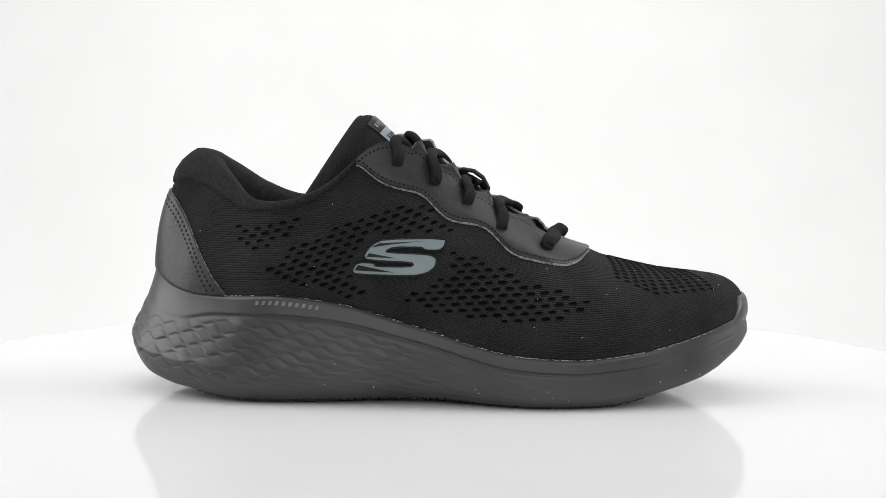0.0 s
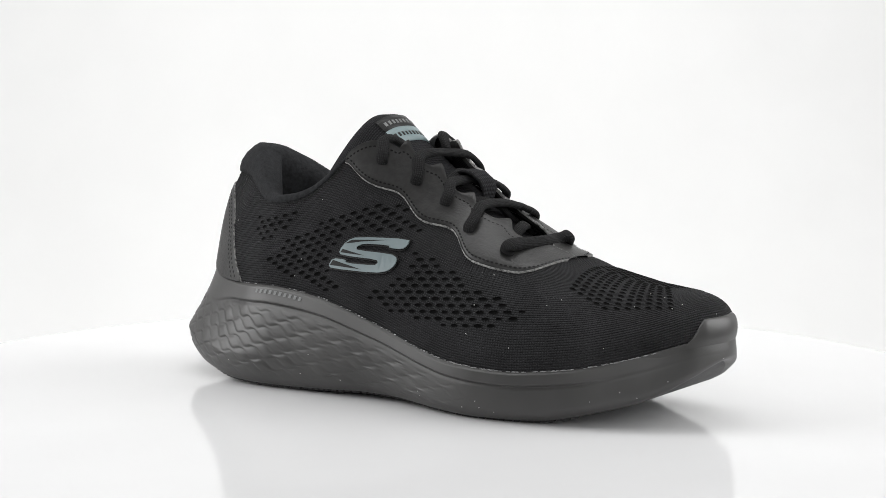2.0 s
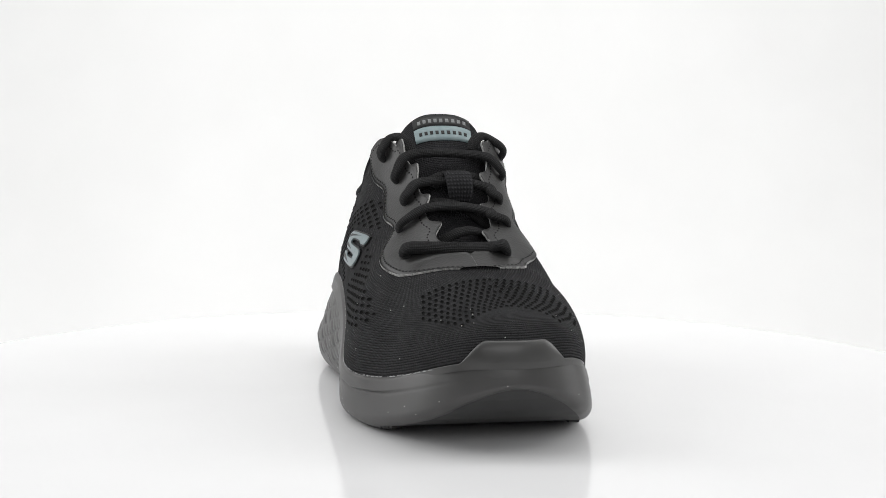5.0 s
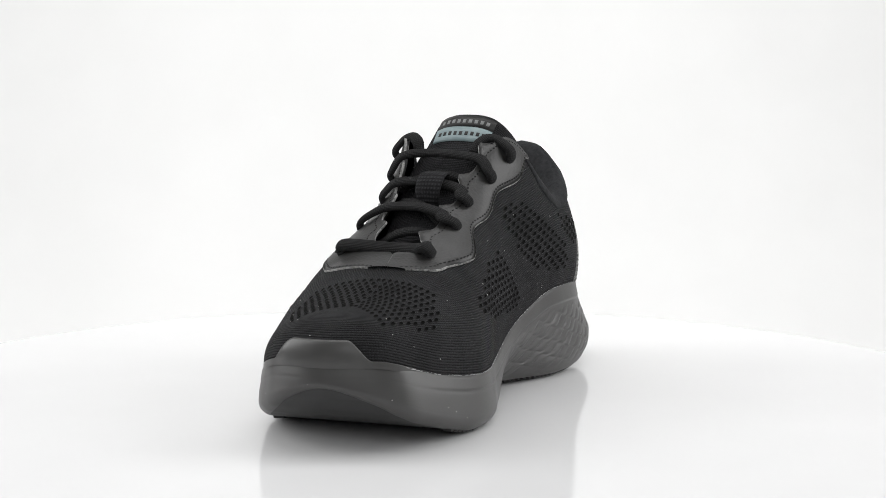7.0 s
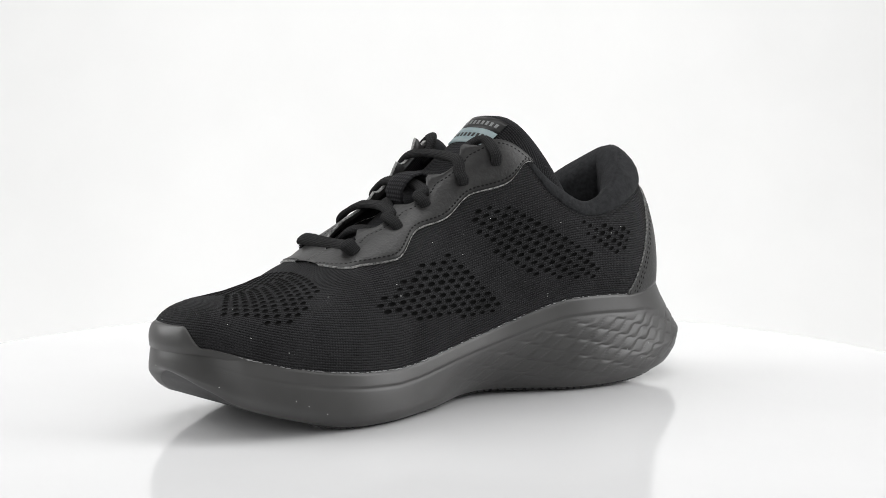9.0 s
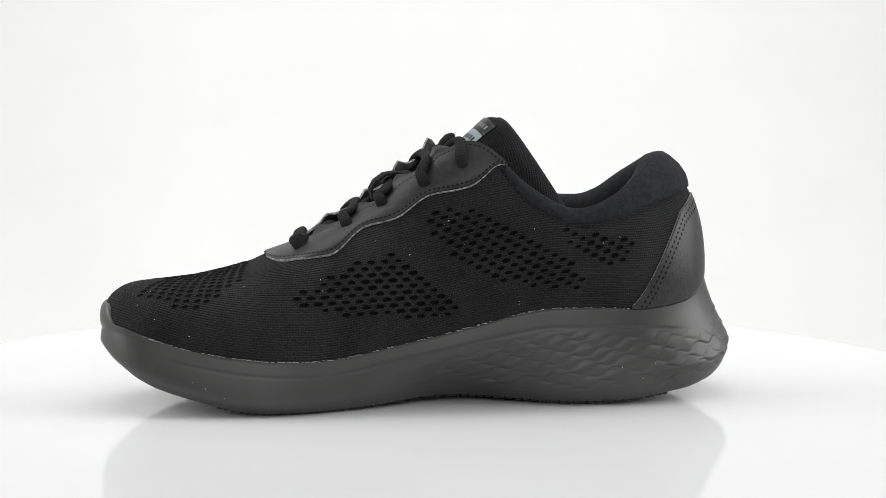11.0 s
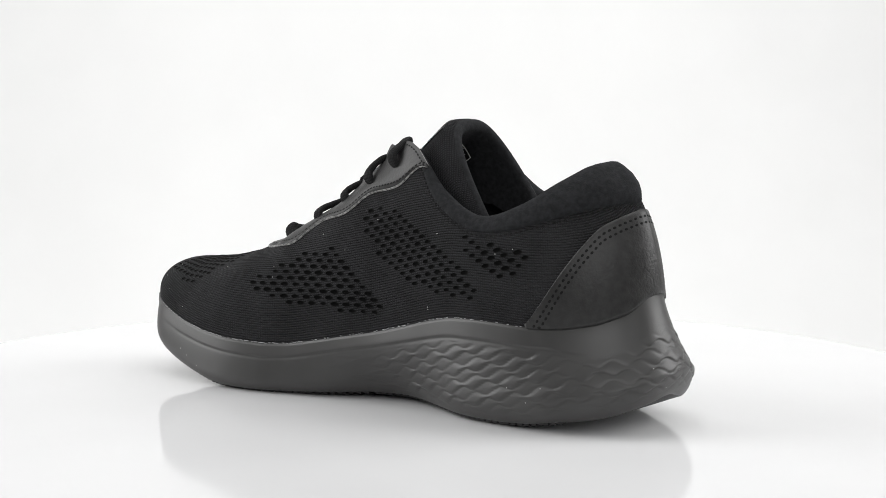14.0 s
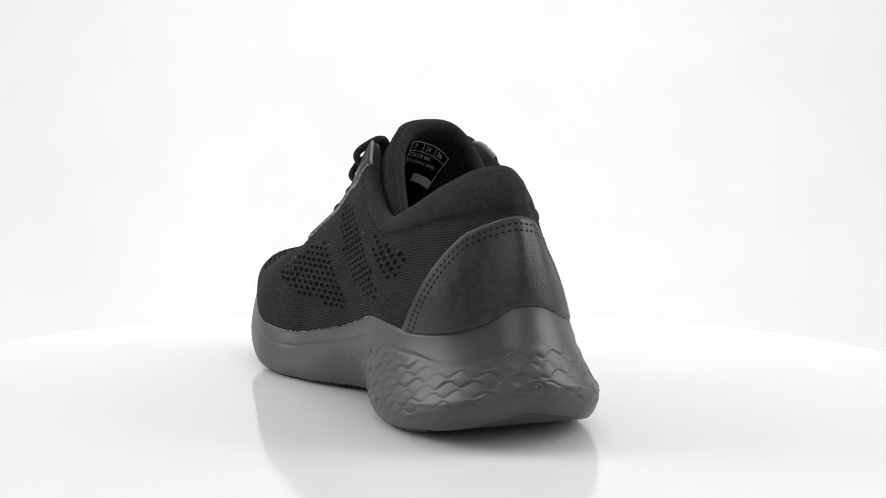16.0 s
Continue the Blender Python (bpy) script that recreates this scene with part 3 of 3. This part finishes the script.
    """k: 0 at the front, 1 at the top; c: -1 at the outer side, 1 at the inner side; depth: millimetres below the face."""
    xs = np.array([p[0] for p in TONGUE], float)
    zs = np.array([p[1] for p in TONGUE], float)
    seg = np.concatenate([[0], np.cumsum(np.hypot(np.diff(xs), np.diff(zs)))])
    seg /= seg[-1]
    x, z = np.interp(k, seg, xs), np.interp(k, seg, zs)
    half = np.interp(k, [0, 0.5, 0.8, 1], [15, 20, 23.5, 27])
    drop = np.interp(k, [0, 0.5, 0.8, 1], [5, 8, 13, 34])
    back = np.interp(k, [0, 0.75, 1], [0, 3, 22])
    c = c * (1 + 0.2 * np.clip((k - 0.55) / 0.4, 0, 1) * np.clip((abs(c) - 0.5) / 0.5, 0, 1))
    a = c * 1.25
    half = half if c > 0 else half * np.interp(k, [0.45, 0.65, 0.82, 1], [1.0, 1.03, 0.97, 0.86])
    y = 10.5 + half * np.sin(a) / math.sin(1.25)
    d = np.abs(c) ** np.interp(k, [0.6, 0.9], [2.2, 2.7])
    n = np.array((0.62 * math.cos(a * 0.8), math.sin(a) * 0.9, 0.78 * math.cos(a * 0.8)))
    n /= np.linalg.norm(n)
    return np.array((x - back * d, y, z - drop * d)) - n * depth, n


def build_tongue():
    tongue = None
    prof = []
    ks = list(np.linspace(0, 1, TK))
    ks = ks[:-2] + [0.972, 0.98, 0.987, 0.993, 1.0]
    rows_n = len(ks)
    face = np.array([[tongue_point(k, c, 2.4 * max(0.0, (k - 0.965) / 0.035) ** 2)[0] for c in np.linspace(-1, 1, TC)] for k in ks])
    across = np.cumsum(np.linalg.norm(np.diff(face, axis=1, prepend=face[:, :1]), axis=2), axis=1)
    across -= across[:, TC // 2][:, None]
    run = np.cumsum(np.linalg.norm(np.diff(face, axis=0, prepend=face[:1]), axis=2), axis=0)
    uv = (np.stack([across, run], 2) * MM).reshape(-1, 2)
    tongue = part("tongue", mesh_of("tongue", face.reshape(-1, 3) * MM, sheet(rows_n, TC), M_TONGUE, uvs=uv), shoe, "padded black ribbed mesh tongue")
    # rolled top and the lined back
    rows = []
    for k, dep in ((1.0, 2.4), (1.005, 3.2), (1.007, 4.4), (1.005, 5.8), (1.0, 7.0), (0.985, 7.7), (0.95, 8.0), (0.85, 7.6), (0.7, 7.0), (0.5, 6.5), (0.3, 6.0)):
        row = []
        for c in np.linspace(-1, 1, TC):
            p, n = tongue_point(min(k, 1.0), c, dep)
            p += np.array((-0.6, 0, 0.8)) * max(0, k - 1.0) * 200
            row.append(p)
        rows.append(row)
    P = np.array(rows)
    part("tongue_lining", mesh_of("tongue_lining", P.reshape(-1, 3) * MM, sheet(len(rows), TC), M_LINING), tongue, "smooth black tongue lining")
    # side edges close the pad
    for c in (-1, 1):
        strip = np.array([[tongue_point(k, c, d)[0] for d in (0, 2.2, 5, 7.2)] for k in np.linspace(0.4, 1, 24)])
        part("tongue_edge", mesh_of("tongue_edge", strip.reshape(-1, 3) * MM, sheet(24, 4), M_LINING), tongue)

    def patch(name, k0, k1, c0, c1, lift, mat, label=""):
        g = np.array([[tongue_point(k, c, -lift)[0] for c in np.linspace(c0, c1, 13)] for k in np.linspace(k0, k1, 5)])
        lo = np.array([[tongue_point(k, c, 0.3)[0] for c in np.linspace(c0, c1, 13)] for k in (k0, k1)])
        V = list(lo[0] * MM) + list(g.reshape(-1, 3) * MM) + list(lo[1] * MM)
        return part(name, mesh_of(name, V, sheet(7, 13), mat), tongue, label)

    patch("tag_upper", 0.905, 0.965, -0.44, 0.44, 0.5, M_EMBLEM_EDGE, "gloss dark tag band on the tongue")
    patch("tag_lower", 0.835, 0.905, -0.44, 0.44, 0.6, M_TAG, "blue-grey tag band on the tongue")
    for c in np.linspace(-0.34, 0.34, 9):
        patch("print_bar", 0.924, 0.942, c - 0.024, c + 0.024, 0.62, M_PRINT)
        patch("print_bar", 0.862, 0.880, c - 0.024, c + 0.024, 0.72, M_EMBLEM_EDGE)
    # webbing loop that holds the laces in the middle
    g = []
    for k, l in ((0.455, 0.2), (0.46, 4.0), (0.475, 8.0), (0.505, 9.8), (0.545, 9.8), (0.58, 7.5), (0.60, 4.0), (0.605, 0.2)):
        g.append([tongue_point(k, c, -l)[0] for c in np.linspace(-0.16, 0.16, 7)])
    g = np.array(g)
    web = mesh_of("lace_loop", g.reshape(-1, 3) * MM, sheet(8, 7), M_TONGUE, uvs=np.stack(np.meshgrid(np.linspace(0, 0.009, 7), np.linspace(0, 0.02, 8)), 2).reshape(-1, 2))
    loop = part("lace_loop", web, tongue, "black ribbed webbing lace loop")
    md = loop.modifiers.new("thickness", "SOLIDIFY")
    md.thickness = 0.0011

    # size label sewn inside
    def inside(a, b, lift):
        """a: millimetres across, b: millimetres down from the label's top."""
        b = b + 3.0 + 0.3 * a
        return tongue_point(0.95 - b / 100.0, -0.08 - a / 27.0, 8.0 + lift)[0]

    def flat_piece(name, a0, a1, b0, b1, lift, mat, label=""):
        g = np.array([[inside(a, b, lift) for a in np.linspace(a0, a1, 9)] for b in np.linspace(b0, b1, 7)])
        return part(name, mesh_of(name, g.reshape(-1, 3) * MM, sheet(7, 9), mat), tongue, label)

    size = flat_piece("size_label", -13, 13, 0, 24, 0.5, M_EMBLEM_EDGE, "printed black size label")
    for a0, a1, b0, b1 in ((-12.6, 12.6, 0.5, 0.9), (-12.6, 12.6, 5.4, 5.7), (-4.3, -3.9, 0.5, 5.5), (4.0, 4.4, 0.5, 5.5), (-12.6, -12.2, 0.5, 23), (12.2, 12.6, 0.5, 23)):
        flat_piece("label_line", a0, a1, b0, b1, 0.7, M_INK)
    flat_piece("label_block", -3.0, 12, 17.5, 22.5, 0.7, M_INK, "white label field")

    def words(text, a, b, height):
        cu = bpy.data.curves.new("words", "FONT")
        cu.body, cu.size = text, height * 1.4
        tmp = bpy.data.objects.new("words", cu)
        scene.collection.objects.link(tmp)
        me = bpy.data.meshes.new_from_object(tmp.evaluated_get(bpy.context.evaluated_depsgraph_get()))
        bpy.data.objects.remove(tmp)
        for v in me.vertices:
            v.co = inside(a + v.co.x, b - v.co.y, 0.75) * MM
        me.materials.clear()
        me.materials.append(M_INK)
        part("label_text", me, tongue)

    words("7", -10.0, 4.4, 2.6)
    words("24", -2.6, 4.4, 2.6)
    words("36", 5.6, 4.4, 2.6)
    words("COLOR BBK", -12, 8.6, 2.0)
    words("SYNTHETIC UPPER", -12, 12.0, 1.8)
    return tongue


build_tongue()


# ---- laces ----
SEG = 220


def tube(name, points, a, b, ups, label=""):
    """A flat-oval cord along points (smoothed), a wide and b thick."""
    p = np.array(points, float)
    u = np.array(ups, float)
    t = np.linspace(0, len(p) - 1, SEG)
    path = np.zeros((SEG, 3))
    upv = np.zeros((SEG, 3))
    for k, s in enumerate(t):
        i = min(int(s), len(p) - 2)
        f = s - i
        q = [p[max(i - 1, 0)], p[i], p[i + 1], p[min(i + 2, len(p) - 1)]]
        path[k] = 0.5 * (2 * q[1] + (q[2] - q[0]) * f + (2 * q[0] - 5 * q[1] + 4 * q[2] - q[3]) * f * f + (3 * q[1] - q[0] - 3 * q[2] + q[3]) * f ** 3)
        upv[k] = u[i] * (1 - f) + u[i + 1] * f
    d = np.gradient(path, axis=0)
    d /= np.maximum(np.linalg.norm(d, axis=1), 1e-6)[:, None]
    s = np.cross(d, upv)
    s /= np.maximum(np.linalg.norm(s, axis=1), 1e-6)[:, None]
    w = np.cross(s, d)
    M = 20
    V, uv = [], []
    ups_seed = float(p[0][0])
    length = np.concatenate([[0], np.cumsum(np.linalg.norm(np.diff(path, axis=0), axis=1))])
    for k in range(SEG):
        for m in range(M):
            an = 2 * math.pi * m / M
            r = (abs(math.cos(an)) ** 2.6 + abs(math.sin(an)) ** 2.6) ** (-1 / 2.6) * (1 + 0.02 * math.sin(length[k] * 1.1 + ups_seed))
            V.append((path[k] + (s[k] * math.cos(an) * a / 2 + w[k] * math.sin(an) * b / 2) * r) * MM)
            uv.append((length[k] * MM, abs(math.pi - an) * (a + b) / 4 * MM))
    F = sheet(SEG, M, closed_c=True)
    F += [tuple(range(M)), tuple(range((SEG - 1) * M, SEG * M))[::-1]]
    return part(name, mesh_of(name, V, F, M_LACE, uvs=uv), shoe, label)


def edge_at(side, x):
    ids = OUT_IDS if side == "out" else IN_IDS
    i = ids[np.argmin(np.abs(top_x[ids] - x))]
    return top[i], GNORM[i, 40]


def bridge(x, f):
    """A point over the tongue at length x; f: -1 outer edge to 1 inner edge."""
    ks = np.linspace(0, 1, 80)
    px = np.array([tongue_point(k, 0)[0][0] for k in ks])
    k = float(np.interp(-x, -px, ks))
    return tongue_point(k, f * 0.62)


def build_laces():
    sides = {"out": EYELETS_OUT, "in": EYELETS_IN}
    rnd = random.Random(3)
    # straight bar at the front
    pts, ups = [], []
    for side, seq in (("out", (-2.5, 1.2, 3.4)), ("in", (3.4, 1.2, -2.5))):
        for l in seq:
            p, n = on_upper(side, *sides[side][4], l)
            if l == 3.4:
                p = p + np.array((0.5, 2.5 if side == "out" else -2.5, 1.0))
            pts.append(p)
            ups.append(n)
        if side == "out":
            for f in (-0.4, 0.4):
                p, n = bridge(56, f)
                pts.append(p + n * 5.0)
                ups.append(n)
    tube("lace", pts, 6.6, 4.4, ups, "black flat woven shoelace")
    # bars that run straight from eyelet to eyelet
    for k in (3, 2, 1):
        (xo, zo), (xi, zi) = sides["out"][k], sides["in"][k]
        (eo, no), (ei, ni) = edge_at("out", xo - 1.5), edge_at("in", xi - 2.5)
        a = eo + no * 2.2 + np.array((0, 1.0, 1.0))
        d = ei + ni * 2.2 + np.array((0, -1.0, 1.0))
        pts, ups = [], []
        for l, dz in ((-2.2, -0.4), (2.6, 0.8), (3.6, 3.6)):
            p, n = on_upper("out", xo, zo + dz, l)
            pts.append(p)
            ups.append(n)
        pts.append(a)
        ups.append(no + np.array((0.3, 0, 0.4)))
        for f in (0.33, 0.67):
            m = np.array((0.45, (f - 0.5) * 0.4, 0.88))
            pts.append(a * (1 - f) + d * f + m * (1.9 + rnd.uniform(-0.4, 0.4)) + np.array((-2.5, 0, 0)))
            ups.append(m)
        pts.append(d)
        ups.append(ni + np.array((0.3, 0, 0.4)))
        for l, dz in ((3.6, 3.6), (2.6, 0.8), (-2.2, -0.4)):
            p, n = on_upper("in", xi, zi + dz, l)
            pts.append(p)
            ups.append(n)
        tube("lace", pts, 5.2, 2.9, ups)
    # strands that cross underneath from row to row
    for a, b, k in (("out", "in", 4), ("in", "out", 3), ("out", "in", 2)):
        sa = -1 if a == "out" else 1
        ea, na = edge_at(a, sides[a][k][0] - 6)
        eb, nb = edge_at(b, sides[b][k - 1][0] + 3)
        s0 = ea - na * 2.0 + np.array((0, -sa * 2.0, -2.0))
        s1 = eb - nb * 2.0 + np.array((0, sa * 2.0, -2.0))
        m = np.array((0.5, 0, 0.86))
        pts = [s0 - np.array((0, -sa * 4.0, 2.0)), s0, s0 * 0.67 + s1 * 0.33 + m * 4.2, s0 * 0.33 + s1 * 0.67 + m * 4.2, s1, s1 - np.array((0, sa * 4.0, 2.0))]
        tube("lace", pts, 5.2, 3.0, [na, na, m, m, nb, nb])
    # ends of the lace that loop over the edge at the top eyelets
    for side, s in (("out", -1), ("in", 1)):
        x, z = sides[side][0]
        e, n = edge_at(side, x - 1)
        pts, ups = [], []
        for l, dz in ((-2, -0.4), (2.4, 1), (3.8, 4)):
            p, m = on_upper(side, x - 1.5, z + dz, l)
            pts.append(p)
            ups.append(m)
        for dx, dy, dz in ((-1, s * 0.8, 1.2), (0.5, -s * 3.4, 2.0), (3.5, -s * 6.8, -0.4), (6.0, -s * 8.2, -4.5)):
            pts.append(e + np.array((dx, dy, dz)))
            ups.append(np.array((0.3, s * 0.2, 0.9)))
        tube("lace", pts, 5.2, 3.2, ups)


build_laces()


# ---- perforations in the knit ----
def inside_polygon(x, z, poly):
    hit = False
    for (x0, z0), (x1, z1) in zip(poly, poly[1:] + poly[:1]):
        if (z0 > z) != (z1 > z) and x < (x1 - x0) * (z - z0) / (z1 - z0) + x0:
            hit = not hit
    return hit


def hole_mesh(name, spots):
    V, F, mats = [], [], []
    K = 10
    for p, n, d, a, b in spots:
        n = n / np.linalg.norm(n)
        d = d - n * np.dot(d, n)
        d /= np.linalg.norm(d)
        s = np.cross(n, d)
        o = len(V)
        # knit stays closed: inside the rim a near-black disc is painted as the hole's shade
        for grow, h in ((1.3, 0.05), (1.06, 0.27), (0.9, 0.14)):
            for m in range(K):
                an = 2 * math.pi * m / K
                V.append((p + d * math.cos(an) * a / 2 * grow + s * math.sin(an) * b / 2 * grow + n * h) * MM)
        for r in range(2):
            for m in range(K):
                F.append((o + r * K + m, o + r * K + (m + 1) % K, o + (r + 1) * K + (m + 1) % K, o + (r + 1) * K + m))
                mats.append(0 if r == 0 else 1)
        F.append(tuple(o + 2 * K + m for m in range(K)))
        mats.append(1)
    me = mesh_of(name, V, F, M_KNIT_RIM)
    me.materials.append(M_HOLE_SHADE)
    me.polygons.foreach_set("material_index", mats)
    return tagged(part(name, me, shoe, "rows of oval perforations in the knit, their shade painted as near-black discs"), kind="stuff")


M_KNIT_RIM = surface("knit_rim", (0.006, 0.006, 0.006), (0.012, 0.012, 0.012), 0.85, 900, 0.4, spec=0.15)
HOLES = [  # side, tilt of the rows in degrees, hole length and width, outline seen from the side
    ("out", 14, 3.9, 1.6, [(-87, 78), (-70, 80), (-56, 83.5), (-56, 79), (-67, 71), (-80, 67), (-84, 70)]),
    ("out", 18, 3.9, 1.45, [(-72, 57), (-60, 69), (-38, 79), (-16, 88.5), (2, 88), (14, 78.5), (10, 74), (-10, 70.5), (-30, 69), (-33, 58), (-20, 51), (-34, 48), (-52, 53)]),
    ("out", 4, 4.1, 1.6, [(-9, 48), (4, 53), (9, 60), (14, 70), (24, 66), (44, 58), (76, 46.5), (66, 41), (38, 38), (8, 42)]),
    ("in", -14, 3.6, 1.8, [(-52, 81), (-62, 79), (-86, 74.5), (-85, 71), (-77, 61), (-70, 62), (-57, 72)]),
    ("in", -14, 3.6, 1.6, [(9, 87), (-1, 90), (-16, 88), (-35, 80.5), (-49, 71), (-65, 58), (-58, 52), (-38, 53.5), (-17, 58.5), (0, 73)]),
    ("in", -2, 3.9, 1.7, [(71, 50), (56, 57), (34, 68), (20, 69), (3, 54.5), (-8, 44), (0, 40), (25, 42), (49, 43)]),
]


def build_holes():
    rnd = random.Random(4)
    for side, tilt, la, wb, poly in HOLES:
        xs, zs = [q[0] for q in poly], [q[1] for q in poly]
        spots = []
        ca, sa = math.cos(radians(tilt)), math.sin(radians(tilt))
        cx, cz = sum(xs) / len(xs), sum(zs) / len(zs)
        for r in range(-22, 23):
            for c in range(-16, 17):
                gx, gz = (c + 0.5 * (r % 2)) * 6.1, r * 2.75
                x, z = cx + gx * ca - gz * sa, cz + gx * sa + gz * ca
                if not inside_polygon(x, z, poly):
                    continue
                if side == "out" and -31 < x < 14 and 58.5 < z < 76.5 and not (x < -26 and z > 66):
                    continue
                p, n = on_upper(side, x, z)
                q, _ = on_upper(side, x + 0.8 * ca, z + 0.8 * sa)
                edge = min(math.hypot(x - a, z - b) for a, b in poly)
                g = rnd.uniform(0.85, 1.08) * (0.8 if edge < 4 else 1)
                spots.append((p, n, q - p, la * g * 0.9, wb * g * 0.92))
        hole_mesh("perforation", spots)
    # band across the toe
    spots = []
    for r, x in enumerate(np.linspace(84, 118, 11)):
        for side, ids in (("out", np.arange(4, N // 2)), ("in", np.arange(N // 2, N - 4))):
            i = int(ids[np.argmin(np.abs(top_x[ids] - x))])
            L = np.linalg.norm(np.diff(GRID[i], axis=0), axis=1)
            arc = np.concatenate([[0], np.cumsum(L[::-1])])
            reach = (36 if side == "in" else 38) - abs(r - 4) * 1.8
            s = 1.2 + (1.5 if r % 2 else 0)
            while s < reach:
                v = 1 - np.interp(s, arc, np.linspace(0, 1, 41))
                p, n = at(np.array([float(i)]), np.array([v]), np.array([0.0]))
                spots.append((p[0], n[0], np.array((1.0, 0, -0.15)), 2.6, 1.25))
                s += 3.1
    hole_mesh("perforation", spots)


build_holes()


# ---- emblem, print, glue ----
EMBLEM = [(-25.5, 66.5), (-22, 71.2), (-16.5, 73.4), (10, 73.4), (9.7, 70.6), (7.6, 68.9), (1, 69.2), (0.5, 70.4), (-12.5, 70.6), (-16.2, 69), (-15.7, 67.5),
          (2.6, 66.7), (6.4, 65.2), (5.9, 62), (2.6, 59.3), (-3.8, 58.1), (-29, 58.6), (-30.6, 59.8), (-28.5, 63.2), (-21, 63), (-21, 61.5),
          (-5, 61.3), (-3, 62.5), (-4.3, 64), (-24, 64.8)]


def rounded(poly):
    out = []
    for a, q in zip(poly, poly[1:] + poly[:1]):
        out += [(a[0] * 0.78 + q[0] * 0.22, a[1] * 0.78 + q[1] * 0.22), (a[0] * 0.22 + q[0] * 0.78, a[1] * 0.22 + q[1] * 0.78)]
    return out


EMBLEM = rounded(EMBLEM)


def flat_emblem(name, poly, low, high, mat, label=""):
    """A moulded plate with the outline poly that follows the upper."""
    bm = bmesh.new()
    f = bm.faces.new([bm.verts.new((x, z, 0)) for x, z in poly])
    for x in range(-32, 12, 3):
        geom = bm.verts[:] + bm.edges[:] + bm.faces[:]
        bmesh.ops.bisect_plane(bm, geom=geom, plane_co=(x, 0, 0), plane_no=(1, 0, 0), dist=1e-5)
    r = bmesh.ops.extrude_face_region(bm, geom=bm.faces[:])
    tops = {v for v in r["geom"] if isinstance(v, bmesh.types.BMVert)}
    for v in bm.verts:
        p, n = on_upper("out", v.co.x, v.co.y)
        v.co = (p + n * (high if v in tops else low)) * MM
    bmesh.ops.recalc_face_normals(bm, faces=bm.faces[:])
    bmesh.ops.triangulate(bm, faces=bm.faces[:])
    me = bpy.data.meshes.new(name)
    bm.to_mesh(me)
    bm.free()
    me.materials.append(mat)
    return part(name, me, shoe, label)


def grown(poly, d):
    out = []
    n = len(poly)
    area = sum(poly[i - 1][0] * poly[i][1] - poly[i][0] * poly[i - 1][1] for i in range(n))
    sg = 1 if area > 0 else -1
    for i in range(n):
        a, b, c = (np.array(poly[j % n], float) for j in (i - 1, i, i + 1))
        t = (b - a) / np.linalg.norm(b - a) + (c - b) / np.linalg.norm(c - b)
        t /= max(np.linalg.norm(t), 1e-6)
        out.append(tuple(b + sg * d * np.array((t[1], -t[0]))))
    return out


emblem = flat_emblem("emblem", EMBLEM, 0.2, 1.35, M_EMBLEM, "gloss blue-grey moulded side emblem")
flat_emblem("emblem_rim", grown(EMBLEM, 0.7), -0.3, 0.8, M_EMBLEM_EDGE, "gloss black rim of the emblem").parent = emblem
for wedge in ([(-22.6, 70.0), (-19, 71.9), (0, 72.6), (-14, 71.3)], [(-24.6, 66.0), (-23.4, 67.6), (-11, 65.3)], [(-29.8, 60.0), (-28.2, 62.4), (-12, 59.2)]):
    flat_emblem("emblem_streak", wedge, 1.2, 1.42, M_EMBLEM_EDGE, "black streak in the emblem").parent = emblem


def build_print():
    # pale bars printed on the smooth band of the sole
    for k in range(10):
        x0 = -75 + k * 3.05
        quad = []
        for dx, t in ((0, 2.8), (1.5, 2.8), (2.1, 1.0), (0.6, 1.0)):
            x = x0 + dx
            i = int(OUT_IDS[np.argmin(np.abs(feather[OUT_IDS, 0] - x))])
            drop = t + 0.9 + max(0, (x + 60)) * 0.02
            k2 = SOLE[i]
            h = z_top[i] - drop
            quad.append(np.array((x, np.interp(h, k2[:, 2], k2[:, 1]) - 0.3, h)))
        me = mesh_of("print_bar", np.array(quad) * MM, [(0, 1, 2, 3)], M_PRINT)
        part("print_bar", me, shoe)
    # flecks of dried glue along the joint
    rnd = random.Random(9)
    spots = []
    for n in range(620):
        i = rnd.randrange(0, N)
        x = feather[i, 0]
        if x < -60 and rnd.random() < 0.6:
            continue
        p, nn = at(np.array([float(i)]), np.array([rnd.uniform(0.0, 0.005)]), np.array([0.3]))
        spots.append((p[0], nn[0], np.array((tan_[i, 0], tan_[i, 1], 0.0))))
    dashes("glue_fleck", spots, M_GLUE, 1.5, 0.22, 0.12, "pale dried glue along the sole joint")


build_print()


def build_lint():
    """Tiny specks of pale lint on the knit and the foam."""
    rnd = random.Random(21)
    spots = []
    for n in range(46):
        i = rnd.randrange(N)
        p, nn = at(np.array([float(i)]), np.array([rnd.uniform(0.05, 0.8)]), np.array([0.4]))
        spots.append((p[0], nn[0], np.array((rnd.uniform(-1, 1), rnd.uniform(-1, 1), rnd.uniform(-1, 1)))))
    for n in range(26):
        i, r = rnd.randrange(N), rnd.randrange(14, 46)
        spots.append((SOLE[i, r] + normal3[i] * 0.1, normal3[i], np.array((rnd.uniform(-1, 1), rnd.uniform(-1, 1), rnd.uniform(-1, 1)))))
    dashes("lint_speck", spots, M_INK, 0.45, 0.35, 0.12, "tiny pale lint specks")


build_lint()



def motions():
    rows = [(k * 0.5, pose(0, 0, 0, 0, 0, -4.0 - 15.188 * k * 0.5)) for k in range(33)]
    walk(shoe, rows)
    walk(turntable, rows)


motions()
